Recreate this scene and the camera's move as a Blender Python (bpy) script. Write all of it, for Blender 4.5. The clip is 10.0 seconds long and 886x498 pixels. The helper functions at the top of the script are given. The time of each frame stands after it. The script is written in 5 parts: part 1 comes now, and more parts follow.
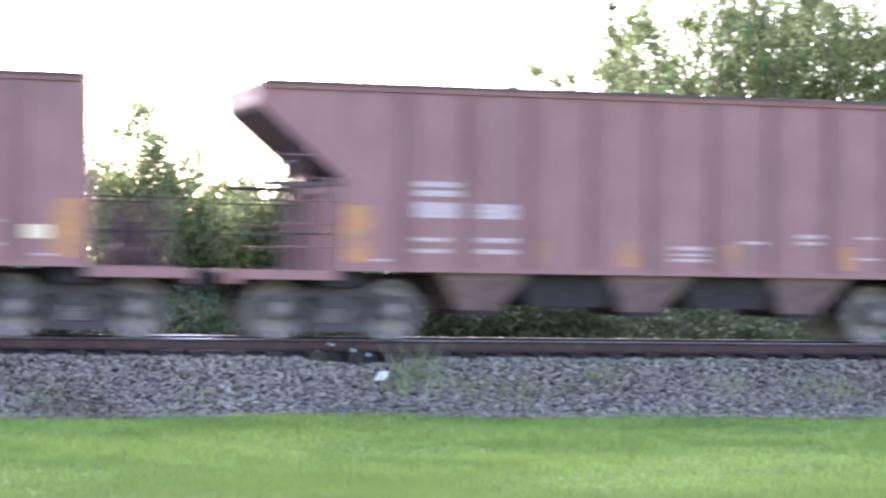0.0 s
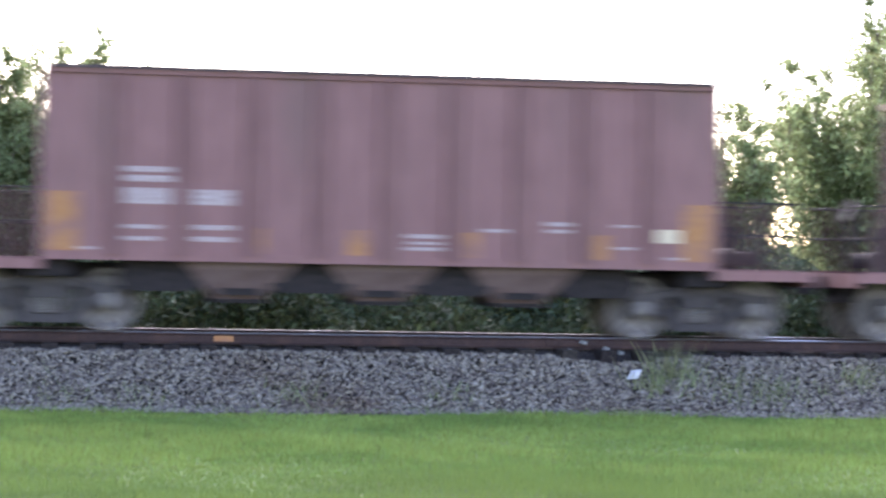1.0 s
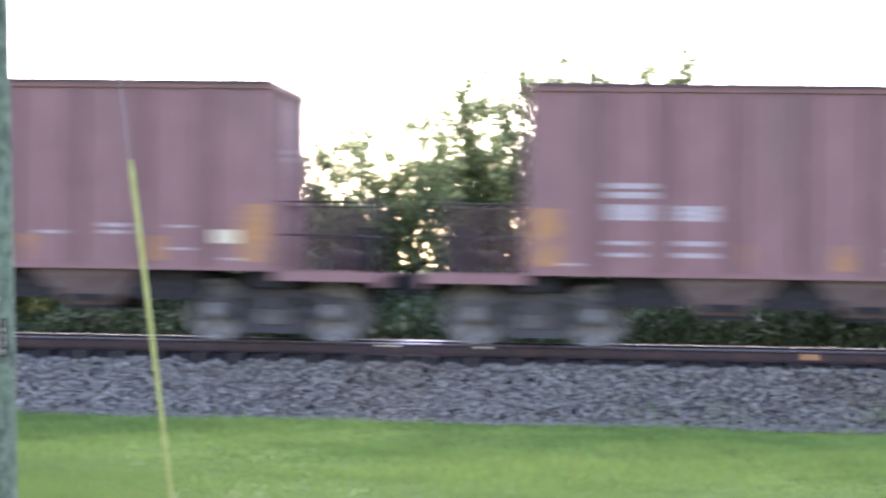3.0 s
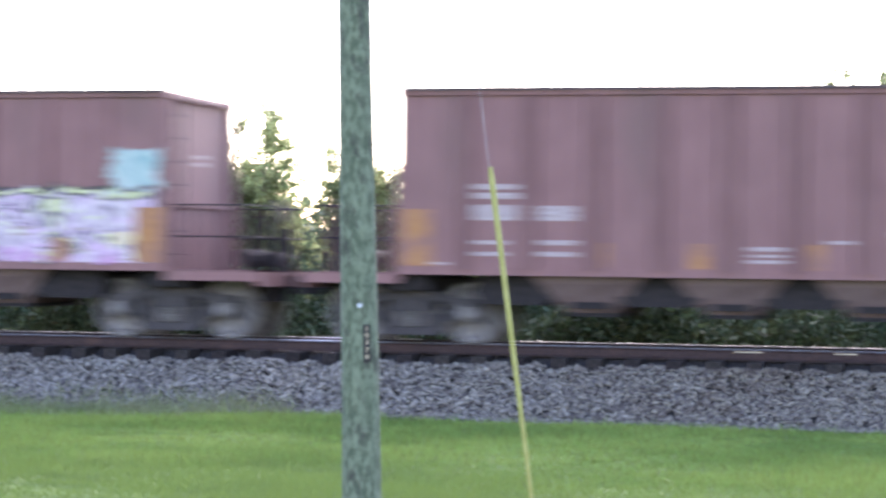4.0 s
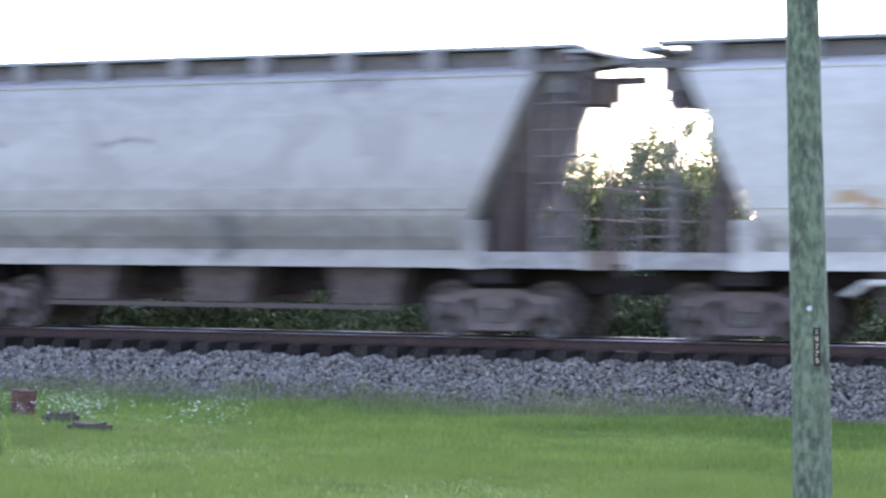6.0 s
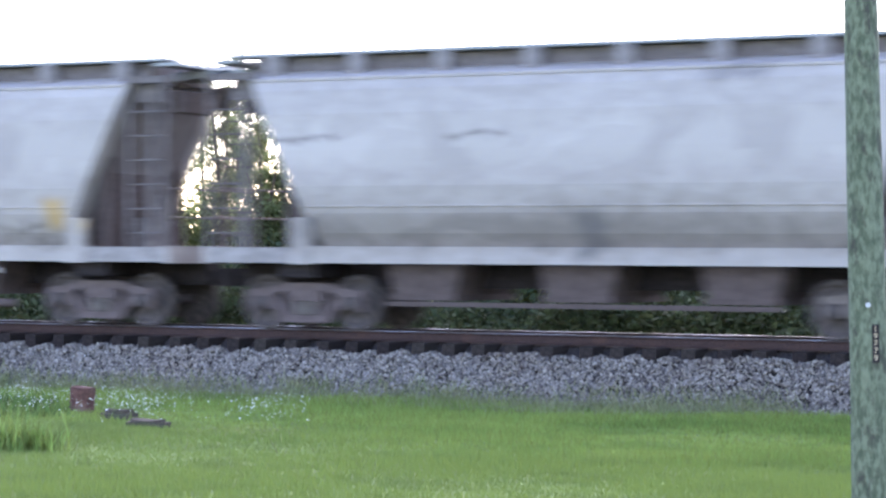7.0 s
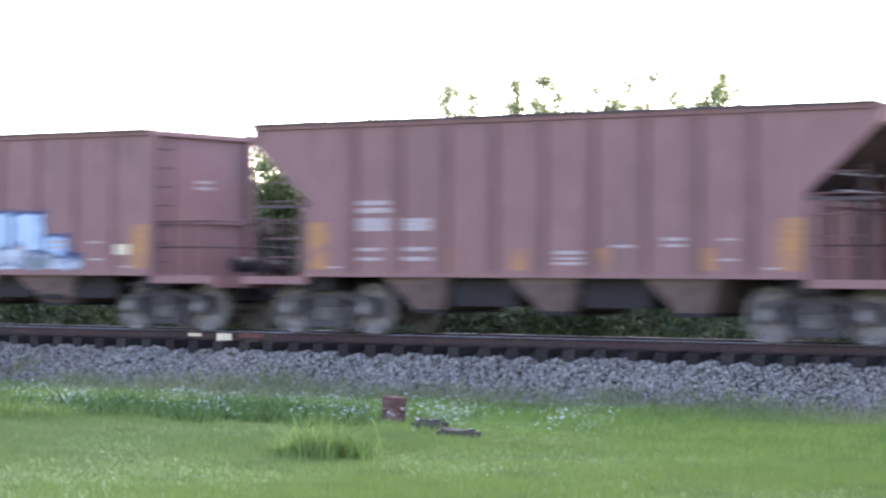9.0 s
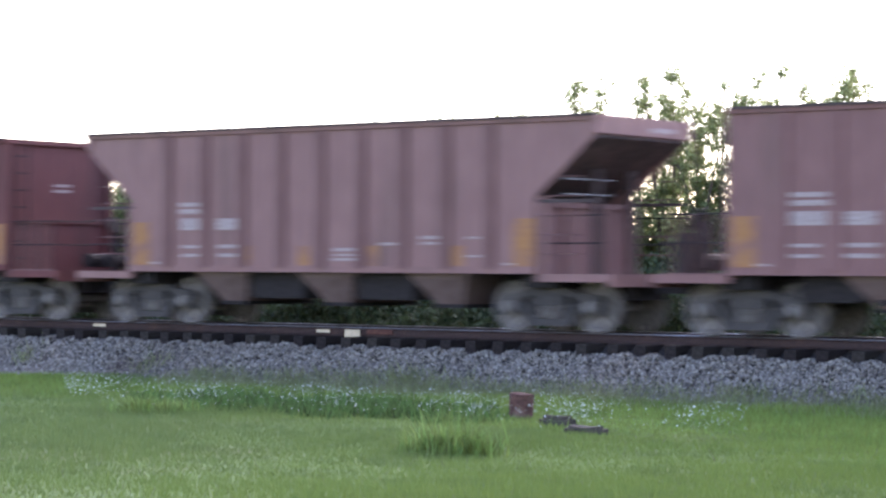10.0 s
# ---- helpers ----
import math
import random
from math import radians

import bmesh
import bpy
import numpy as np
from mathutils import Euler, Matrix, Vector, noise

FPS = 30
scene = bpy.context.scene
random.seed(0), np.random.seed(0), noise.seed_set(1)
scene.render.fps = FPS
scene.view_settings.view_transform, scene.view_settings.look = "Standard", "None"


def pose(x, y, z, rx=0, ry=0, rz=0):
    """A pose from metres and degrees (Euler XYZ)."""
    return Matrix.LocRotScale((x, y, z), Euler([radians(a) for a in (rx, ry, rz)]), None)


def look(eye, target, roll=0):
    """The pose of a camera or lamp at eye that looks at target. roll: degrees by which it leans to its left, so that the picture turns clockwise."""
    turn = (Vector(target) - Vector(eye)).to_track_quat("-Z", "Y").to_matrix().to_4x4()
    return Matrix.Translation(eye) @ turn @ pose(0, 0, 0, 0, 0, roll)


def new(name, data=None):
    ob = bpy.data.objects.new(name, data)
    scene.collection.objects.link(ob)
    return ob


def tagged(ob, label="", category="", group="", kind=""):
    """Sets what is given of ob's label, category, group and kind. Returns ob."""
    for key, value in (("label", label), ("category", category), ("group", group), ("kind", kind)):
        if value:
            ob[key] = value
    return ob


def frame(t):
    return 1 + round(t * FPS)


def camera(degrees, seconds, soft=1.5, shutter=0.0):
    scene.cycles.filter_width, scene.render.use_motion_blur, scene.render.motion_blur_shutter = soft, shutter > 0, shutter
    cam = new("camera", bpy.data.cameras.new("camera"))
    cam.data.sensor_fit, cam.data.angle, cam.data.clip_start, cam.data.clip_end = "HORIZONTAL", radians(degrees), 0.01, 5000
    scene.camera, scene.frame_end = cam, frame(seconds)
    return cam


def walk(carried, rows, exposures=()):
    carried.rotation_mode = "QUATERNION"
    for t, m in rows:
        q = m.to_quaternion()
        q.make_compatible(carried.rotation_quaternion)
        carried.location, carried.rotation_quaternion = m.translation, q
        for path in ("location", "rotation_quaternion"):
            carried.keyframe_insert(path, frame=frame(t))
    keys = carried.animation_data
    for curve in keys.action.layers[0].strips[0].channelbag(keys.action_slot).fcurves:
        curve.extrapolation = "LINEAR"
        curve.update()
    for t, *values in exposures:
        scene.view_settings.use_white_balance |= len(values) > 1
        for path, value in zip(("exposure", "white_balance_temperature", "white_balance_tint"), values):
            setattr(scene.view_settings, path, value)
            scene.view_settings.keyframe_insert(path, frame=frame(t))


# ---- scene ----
# One track along x with the near rail head at y = 35, rail top at z = 0; a camera on the lawn pans to the left.
cam = camera(21.28, 10.0, soft=2.4, shutter=0.45)
EYE = (0.0, 0.0, 1.15)
PAN = [(0.0, -14.899, 0.399, 0.955), (0.5, -11.646, 0.352, 0.940), (1.0, -8.760, 0.241, 1.10), (1.5, -6.688, 0.235, 1.003),
       (2.0, -2.835, 0.283, 1.007), (2.5, 0.620, 0.358, 1.026), (2.7, 2.407, 0.403, 0.991), (3.8, 12.770, 0.440, 0.759),
       (4.0, 14.094, 0.453, 0.734), (4.5, 17.015, 0.486, 0.565), (5.0, 19.749, 0.513, 0.480), (5.5, 22.434, 0.451, 0.517),
       (5.7, 23.657, 0.443, 0.507), (6.8, 26.100, 0.321, 0.416), (7.0, 26.329, 0.328, 0.405), (7.5, 27.926, 0.400, 0.400),
       (8.0, 30.870, 0.483, 0.290), (8.5, 32.315, 0.525, 0.270), (9.0, 33.816, 0.542, 0.240), (9.5, 35.671, 0.499, 0.240),
       (10.0, 36.914, 0.447, 0.276)]
walk(cam, [(t, pose(*EYE, 90 + p, 0, y) @ pose(0, 0, 0, 0, 0, r)) for t, y, p, r in PAN],
     exposures=[(t, stops, 6350, 27) for t, stops in ((0.0, 3.2), (0.5, 3.13), (1.0, 2.75), (1.5, 2.9), (2.0, 3.15), (2.5, 3.0), (4.0, 2.85), (4.5, 2.52), (5.5, 2.5), (7.0, 2.82), (8.0, 2.83), (8.5, 2.98), (9.0, 2.78), (10.0, 2.36))])

# ---- light: a bright hazy evening sky, the sun veiled, beyond the trees ----
SUN_AZ, SUN_EL = 4.0, 36.0
world = bpy.data.worlds.new("sky")
scene.world = world
world.use_nodes = True
wn = world.node_tree
sky = wn.nodes.new("ShaderNodeTexSky")
sky.sky_type, sky.sun_disc = "NISHITA", False
sky.sun_elevation, sky.sun_rotation = radians(SUN_EL), radians(-SUN_AZ)
sky.air_density, sky.dust_density, sky.ozone_density = 1.0, 1.0, 1.0
wn.links.new(sky.outputs[0], wn.nodes["Background"].inputs[0])
wn.nodes["Background"].inputs[1].default_value = 0.15
sun = new("sun", bpy.data.lights.new("sun", "SUN"))
sun.data.energy, sun.data.angle, sun.data.color = 0.75, radians(45), (1.0, 0.93, 0.84)
a, e = radians(SUN_AZ), radians(SUN_EL)
sun.matrix_world = look((0, 0, 0), (math.sin(a) * math.cos(e), -math.cos(a) * math.cos(e), -math.sin(e)))

# ---- node helpers ----


def plug(nt, value, socket):
    if isinstance(value, bpy.types.NodeSocket):
        nt.links.new(value, socket)
    elif isinstance(value, tuple) and len(value) == 3 and socket.type == "RGBA":
        socket.default_value = (*value, 1)
    else:
        socket.default_value = value


def calc(nt, op, a, b=0.0, c=None):
    n = nt.nodes.new("ShaderNodeMath")
    n.operation = op
    plug(nt, a, n.inputs[0]), plug(nt, b, n.inputs[1])
    if c is not None:
        plug(nt, c, n.inputs[2])
    return n.outputs[0]


def blend(nt, fac, a, b):
    n = nt.nodes.new("ShaderNodeMix")
    n.data_type = "RGBA"
    plug(nt, fac, n.inputs[0]), plug(nt, a, n.inputs[6]), plug(nt, b, n.inputs[7])
    return n.outputs[2]


def ramp(nt, fac, lo, hi):
    n = nt.nodes.new("ShaderNodeMapRange")
    n.interpolation_type = "SMOOTHSTEP"
    plug(nt, fac, n.inputs[0]), plug(nt, lo, n.inputs[1]), plug(nt, hi, n.inputs[2])
    return n.outputs[0]


def coords(nt, scale=(1, 1, 1), offset=(0, 0, 0), space="Object"):
    tc, mp = nt.nodes.new("ShaderNodeTexCoord"), nt.nodes.new("ShaderNodeMapping")
    mp.inputs["Scale"].default_value, mp.inputs["Location"].default_value = scale, offset
    nt.links.new(tc.outputs[space], mp.inputs[0])
    return mp.outputs[0]


def noisy(nt, scale, vec, detail=4.0, rough=0.55, swirl=0.0):
    n = nt.nodes.new("ShaderNodeTexNoise")
    n.inputs["Scale"].default_value, n.inputs["Detail"].default_value, n.inputs["Roughness"].default_value = scale, detail, rough
    n.inputs["Distortion"].default_value = swirl
    nt.links.new(vec, n.inputs["Vector"])
    return n.outputs[0]


def bands(nt, fac, colours):
    n = nt.nodes.new("ShaderNodeValToRGB")
    n.color_ramp.interpolation = "CONSTANT"
    els = n.color_ramp.elements
    for i, (p, c) in enumerate(colours):
        p = i / len(colours)
        el = els[i] if i < 2 else els.new(p)
        el.position, el.color = p, (*c, 1)
    plug(nt, fac, n.inputs[0])
    return n.outputs[0]


def material(name, c1, c2, scale=20.0, rough=0.8, metal=0.0, bump=0.2, c3=None, big=0.6, stretch=(1, 1, 1), per="", amount=0.35, paint=None, space="Object", spread=(0.5, 0.75)):
    """A surface of two colours in fine grain, stains of a third at a larger scale, relief, and variation per object or island."""
    m = bpy.data.materials.new(name)
    m.use_nodes = True
    nt = m.node_tree
    bsdf = nt.nodes["Principled BSDF"]
    vec = coords(nt, stretch, space=space)
    fine = noisy(nt, scale, vec)
    col = blend(nt, ramp(nt, fine, 0.3, 0.7), c1, c2)
    if c3:
        col = blend(nt, ramp(nt, noisy(nt, big, vec, 5.0, 0.6), *spread), col, c3)
    if per:
        src = nt.nodes.new("ShaderNodeObjectInfo" if per == "object" else "ShaderNodeNewGeometry")
        r = src.outputs["Random" if per == "object" else "Random Per Island"]
        hsv = nt.nodes.new("ShaderNodeHueSaturation")
        nt.links.new(calc(nt, "MULTIPLY_ADD", r, amount * 2, 1 - amount), hsv.inputs["Value"])
        nt.links.new(calc(nt, "MULTIPLY_ADD", r, 0.05, 0.475), hsv.inputs["Hue"])
        nt.links.new(col, hsv.inputs["Color"])
        col = hsv.outputs[0]
    if paint:
        col = paint(nt, col)
    nt.links.new(col, bsdf.inputs["Base Color"])
    bsdf.inputs["Roughness"].default_value, bsdf.inputs["Metallic"].default_value = rough, metal
    bsdf.inputs["Specular IOR Level"].default_value = 0.25
    if bump:
        b = nt.nodes.new("ShaderNodeBump")
        b.inputs["Strength"].default_value, b.inputs["Distance"].default_value = bump, 0.02
        nt.links.new(fine, b.inputs["Height"]), nt.links.new(b.outputs[0], bsdf.inputs["Normal"])
    return m


def leafy(name, c1, c2, through_light=0.35, amount=0.4, c3=None, paint=None):
    """Leaves and blades: variation per island, some light passing through."""
    m = material(name, c1, c2, 3.0, 0.7, bump=0.0, per="island", amount=amount, c3=c3, big=0.45, spread=(0.42, 0.62), paint=paint)
    nt = m.node_tree
    bsdf, out = nt.nodes["Principled BSDF"], nt.nodes["Material Output"]
    tr, mix = nt.nodes.new("ShaderNodeBsdfTranslucent"), nt.nodes.new("ShaderNodeMixShader")
    bsdf.inputs["Specular IOR Level"].default_value = 0.15
    nt.links.new(bsdf.inputs["Base Color"].links[0].from_socket, tr.inputs[0])
    mix.inputs[0].default_value = through_light
    nt.links.new(bsdf.outputs[0], mix.inputs[1]), nt.links.new(tr.outputs[0], mix.inputs[2])
    nt.links.new(mix.outputs[0], out.inputs[0])
    return m


def sprayed(layers):
    """Spray paint on the near side of a car, in car space: each layer is (x0, x1, z0, z1, ragged, grain, colours) and, if wanted, a soft margin, an outline colour and its width."""
    def paint(nt, col):
        xyz = nt.nodes.new("ShaderNodeSeparateXYZ")
        nt.links.new(coords(nt), xyz.inputs[0])
        near = calc(nt, "LESS_THAN", xyz.outputs[1], 0.0)
        for i, (x0, x1, z0, z1, ragged, grain, colours, *soft) in enumerate(layers):
            vec = coords(nt, (1, 0, 1), (i * 3.7, 0, i * 1.3))
            d1 = calc(nt, "MULTIPLY_ADD", noisy(nt, 2.0, vec, 5.0, 0.65), ragged * 5, -ragged * 2.5)
            vec2 = coords(nt, (1, 0, 1), (9 + i, 0, 5))
            d2 = calc(nt, "MULTIPLY_ADD", noisy(nt, 2.6, vec2, 5.0, 0.65), ragged * 5, -ragged * 2.5)
            x, z = calc(nt, "ADD", xyz.outputs[0], d1), calc(nt, "ADD", xyz.outputs[2], d2)
            inside = calc(nt, "MINIMUM", calc(nt, "MINIMUM", calc(nt, "SUBTRACT", x, x0), calc(nt, "SUBTRACT", x1, x)),
                          calc(nt, "MINIMUM", calc(nt, "SUBTRACT", z, z0), calc(nt, "SUBTRACT", z1, z)))
            swirl = noisy(nt, grain * 0.62, coords(nt, (1.05, 0, 0.9), (2.0 * i, 0, i)), 2.5, 0.45, 1.1)
            fill = bands(nt, calc(nt, "MULTIPLY_ADD", swirl, 2.4, -0.7), colours)
            if len(soft) > 1:
                col = blend(nt, calc(nt, "MULTIPLY", ramp(nt, inside, -soft[2], 0.04 - soft[2]), near), col, soft[1])
            mask = calc(nt, "MULTIPLY", ramp(nt, inside, 0.0, soft[0] if soft else 0.05), near)
            col = blend(nt, mask, col, fill)
        return col
    return paint


# ---- mesh helpers ----


class Shape:
    """Collects closed pieces of one part."""

    def __init__(self):
        self.v, self.f = [], []

    def add(self, v, f):
        k = len(self.v)
        self.v += v
        self.f += [tuple(i + k for i in q) for q in f]
        return self

    def box(self, x0, x1, y0, y1, z0, z1):
        v = [(x, y, z) for z in (z0, z1) for y in (y0, y1) for x in (x0, x1)]
        return self.add(v, [(0, 2, 3, 1), (4, 5, 7, 6), (0, 1, 5, 4), (2, 6, 7, 3), (0, 4, 6, 2), (1, 3, 7, 5)])

    def prism(self, pts, a, b, axis="y"):
        put = {"y": lambda p, h: (p[0], h, p[1]), "x": lambda p, h: (h, p[0], p[1]), "z": lambda p, h: (p[0], p[1], h)}[axis]
        n = len(pts)
        v = [put(p, a) for p in pts] + [put(p, b) for p in pts]
        return self.add(v, [tuple(range(n)), tuple(range(2 * n - 1, n - 1, -1))] + [(i, n + i, n + (i + 1) % n, (i + 1) % n) for i in range(n)])

    def tube(self, p, q, r, n=8, r2=None):
        p, q = Vector(p), Vector(q)
        d = (q - p).normalized()
        s = d.orthogonal().normalized()
        w = d.cross(s)
        ring = lambda c, rr: [tuple(c + rr * (math.cos(2 * math.pi * i / n) * s + math.sin(2 * math.pi * i / n) * w)) for i in range(n)]
        v = ring(p, r) + ring(q, r if r2 is None else r2)
        return self.add(v, [tuple(range(n))[::-1], tuple(range(n, 2 * n))] + [(i, (i + 1) % n, n + (i + 1) % n, n + i) for i in range(n)])

    def lathe(self, profile, n=28):
        """Turn (radius, y) pairs round the y axis."""
        v = [(r * math.cos(2 * math.pi * i / n), y, r * math.sin(2 * math.pi * i / n)) for r, y in profile for i in range(n)]
        m = len(profile)
        f = [(j * n + i, j * n + (i + 1) % n, (j + 1) * n + (i + 1) % n, (j + 1) * n + i) for j in range(m - 1) for i in range(n)]
        return self.add(v, f + [tuple(range(n))[::-1], tuple((m - 1) * n + i for i in range(n))])

    def mesh(self, name):
        me = bpy.data.meshes.new(name)
        me.from_pydata(self.v, [], self.f)
        bm = bmesh.new()
        bm.from_mesh(me)
        bmesh.ops.recalc_face_normals(bm, faces=bm.faces)
        bm.to_mesh(me)
        bm.free()
        return me


CACHE = {}


def part(name, build, mat, parent=None, label="", at=None, key=None, smooth=False):
    """One mesh object; build is a Shape, a mesh or a function that returns a Shape. Alike parts share one mesh by key."""
    if key is not None and key in CACHE:
        me = CACHE[key]
    else:
        shape = build() if callable(build) else build
        me = shape.mesh(name) if isinstance(shape, Shape) else shape
        me.materials.append(None)
        if smooth:
            me.shade_smooth()
        if key is not None:
            CACHE[key] = me
    ob = new(name, me)
    ob.material_slots[0].link, ob.material_slots[0].material = "OBJECT", mat
    if parent:
        ob.parent = parent
    if at is not None:
        ob.matrix_basis = at
    return tagged(ob, label)


def soup(name, verts, faces, mat):
    """A large mesh straight from arrays: verts (n, 3), faces (m, k)."""
    me = bpy.data.meshes.new(name)
    k = faces.shape[1]
    me.vertices.add(len(verts)), me.loops.add(faces.size), me.polygons.add(len(faces))
    me.vertices.foreach_set("co", verts.astype(np.float32).ravel())
    me.loops.foreach_set("vertex_index", faces.astype(np.int32).ravel())
    me.polygons.foreach_set("loop_start", np.arange(0, faces.size, k, dtype=np.int32))
    me.update(calc_edges=True)
    me.materials.append(mat)
    return new(name, me)


rng = np.random.default_rng(7)


def fresh_stone(nt, col):
    """Newer, paler and bluer ballast along the western stretch of the track."""
    xyz, hsv = nt.nodes.new("ShaderNodeSeparateXYZ"), nt.nodes.new("ShaderNodeHueSaturation")
    nt.links.new(coords(nt), xyz.inputs[0])
    hsv.inputs["Value"].default_value, hsv.inputs["Saturation"].default_value = 1.18, 0.74
    nt.links.new(col, hsv.inputs["Color"])
    return blend(nt, ramp(nt, calc(nt, "MULTIPLY", xyz.outputs[0], -1.0), 2.0, 18.0), col, hsv.outputs[0])


def turf_tone(nt, col):
    """Brighter green towards the track, duller over the rest, with a ragged border."""
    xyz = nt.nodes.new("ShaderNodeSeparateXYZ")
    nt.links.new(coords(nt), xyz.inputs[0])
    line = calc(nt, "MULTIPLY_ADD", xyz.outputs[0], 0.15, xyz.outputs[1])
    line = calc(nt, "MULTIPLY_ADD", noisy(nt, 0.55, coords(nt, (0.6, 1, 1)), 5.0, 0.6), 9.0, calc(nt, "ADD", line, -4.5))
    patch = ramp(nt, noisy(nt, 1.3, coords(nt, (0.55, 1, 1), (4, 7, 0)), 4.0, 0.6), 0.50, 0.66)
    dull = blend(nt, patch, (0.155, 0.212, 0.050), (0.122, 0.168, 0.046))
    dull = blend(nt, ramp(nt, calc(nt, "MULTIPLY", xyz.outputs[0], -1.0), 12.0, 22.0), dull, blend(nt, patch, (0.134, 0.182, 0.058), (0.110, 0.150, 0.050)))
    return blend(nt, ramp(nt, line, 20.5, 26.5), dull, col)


# ---- materials ----
GRASS_SOIL = material("lawn soil", (0.07, 0.11, 0.025), (0.11, 0.17, 0.035), 8, 0.95, c3=(0.12, 0.11, 0.05), big=0.25)
BLADE = leafy("grass blades", (0.165, 0.225, 0.048), (0.228, 0.288, 0.072), 0.25, 0.35, (0.135, 0.195, 0.045), turf_tone)
LONGGRASS = leafy("long grass blades", (0.135, 0.20, 0.05), (0.185, 0.255, 0.075), 0.4, 0.45)
WEED = leafy("weed leaves", (0.17, 0.195, 0.08), (0.25, 0.25, 0.135), 0.3, 0.35)
LEAF = leafy("tree leaves", (0.185, 0.22, 0.09), (0.28, 0.31, 0.14), 0.72, 0.42)
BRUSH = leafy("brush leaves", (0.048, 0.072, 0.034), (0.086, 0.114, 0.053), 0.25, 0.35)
PETAL = material("white petals", (0.7, 0.7, 0.65), (0.82, 0.82, 0.77), 30, 0.7, bump=0)
BARK = material("bark", (0.10, 0.075, 0.05), (0.17, 0.13, 0.09), 14, 0.95, bump=0.6, stretch=(1, 1, 0.25))
STONE = material("ballast stone", (0.115, 0.096, 0.079), (0.230, 0.196, 0.163), 30, 0.85, bump=0.3, per="island", amount=0.56, c3=(0.125, 0.094, 0.072), big=0.35, spread=(0.5, 0.7), paint=fresh_stone)
# Near-black bed: the shade between the ties is put into its colour.
BED = material("shade-dark ballast bed", (0.022, 0.018, 0.018), (0.055, 0.046, 0.043), 26, 0.95, bump=0.8)
TIE = material("weathered timber", (0.015, 0.011, 0.010), (0.030, 0.023, 0.021), 18, 0.95, bump=0.5, stretch=(1, 0.1, 1), per="object", amount=0.3)
RAIL = material("rusty rail steel", (0.034, 0.021, 0.020), (0.058, 0.034, 0.03), 30, 0.8, 0.2, c3=(0.085, 0.045, 0.034), big=1.2)
RUSTBAR = material("rust red bar steel", (0.085, 0.034, 0.028), (0.13, 0.055, 0.04), 20, 0.85, 0.1)
POLISH = material("polished rail head", (0.55, 0.55, 0.56), (0.65, 0.65, 0.66), 12, 0.28, 0.9, bump=0.05)
CAST = material("dusty cast steel", (0.034, 0.028, 0.028), (0.070, 0.060, 0.058), 14, 0.8, 0.1, c3=(0.118, 0.10, 0.094), big=2.0, per="object", amount=0.2)
WHEEL = material("dusty wheel steel", (0.148, 0.128, 0.117), (0.232, 0.206, 0.190), 10, 0.7, 0.2, c3=(0.14, 0.117, 0.106), big=2.5)
# Near-black steel; the shade under the cars is drawn with it too.
DARK = material("dark steel and shade", (0.015, 0.012, 0.013), (0.034, 0.027, 0.027), 12, 0.8, 0.2)
STRIPE = material("bright yellow-orange stripe", (0.50, 0.25, 0.03), (0.58, 0.32, 0.05), 9, 0.7, c3=(0.36, 0.19, 0.06), big=3.0)
ORANGE = material("weathered orange paint", (0.29, 0.13, 0.053), (0.36, 0.17, 0.065), 9, 0.7, c3=(0.22, 0.11, 0.085), big=2.2, spread=(0.4, 0.65))
LETTER = material("faded white stencil", (0.25, 0.175, 0.165), (0.40, 0.33, 0.315), 22, 0.7, bump=0)
CREAM = material("pale reflector", (0.46, 0.36, 0.24), (0.55, 0.445, 0.31), 12, 0.5, bump=0)
OXIDE = dict(c1=(0.178, 0.086, 0.079), c2=(0.22, 0.11, 0.10), scale=7, rough=0.62, bump=0.12, c3=(0.155, 0.085, 0.075), big=1.1, stretch=(1, 1, 0.22))
HULL = material("oxide red car paint", **OXIDE)
HULL_LIGHT = material("faded oxide car paint", **{**OXIDE, "c1": (0.21, 0.107, 0.097), "c2": (0.25, 0.134, 0.12)})
HULL_RED = material("deep red car paint", **{**OXIDE, "c1": (0.105, 0.03, 0.030), "c2": (0.135, 0.04, 0.038), "c3": (0.08, 0.03, 0.028)})
HULL_SEAM = material("rusty red car paint", **{**OXIDE, "c1": (0.148, 0.060, 0.054), "c2": (0.182, 0.078, 0.070), "c3": (0.12, 0.052, 0.046)})
# Darker copy of the hull paint; the ribs' shade is in its colour.
RIB = material("shaded oxide rib paint", **{**OXIDE, "c1": (0.138, 0.066, 0.060), "c2": (0.178, 0.089, 0.080)})

PALE, SKYB, BLACK = (0.50, 0.45, 0.47), (0.15, 0.23, 0.27), (0.03, 0.03, 0.04)
BLUE_FILL = [(0, (0.10, 0.15, 0.18)), (0, (0.19, 0.235, 0.26)), (0, (0.12, 0.08, 0.076)), (0, (0.23, 0.265, 0.285)), (0, (0.13, 0.085, 0.08)), (0, (0.16, 0.23, 0.27)), (0, (0.07, 0.055, 0.058)), (0, (0.28, 0.33, 0.36)), (0, (0.13, 0.19, 0.22)), (0, (0.12, 0.08, 0.075))]
BLUE_LETTERS = ((-4.05, -3.2, 2.25), (-3.25, -2.35, 2.35), (-2.4, -1.6, 2.3), (-1.65, -1.0, 2.4), (0.05, 0.9, 2.42), (-1.1, 0.1, 2.62), (0.85, 1.75, 2.32), (1.65, 2.5, 2.08), (2.4, 3.35, 1.78))
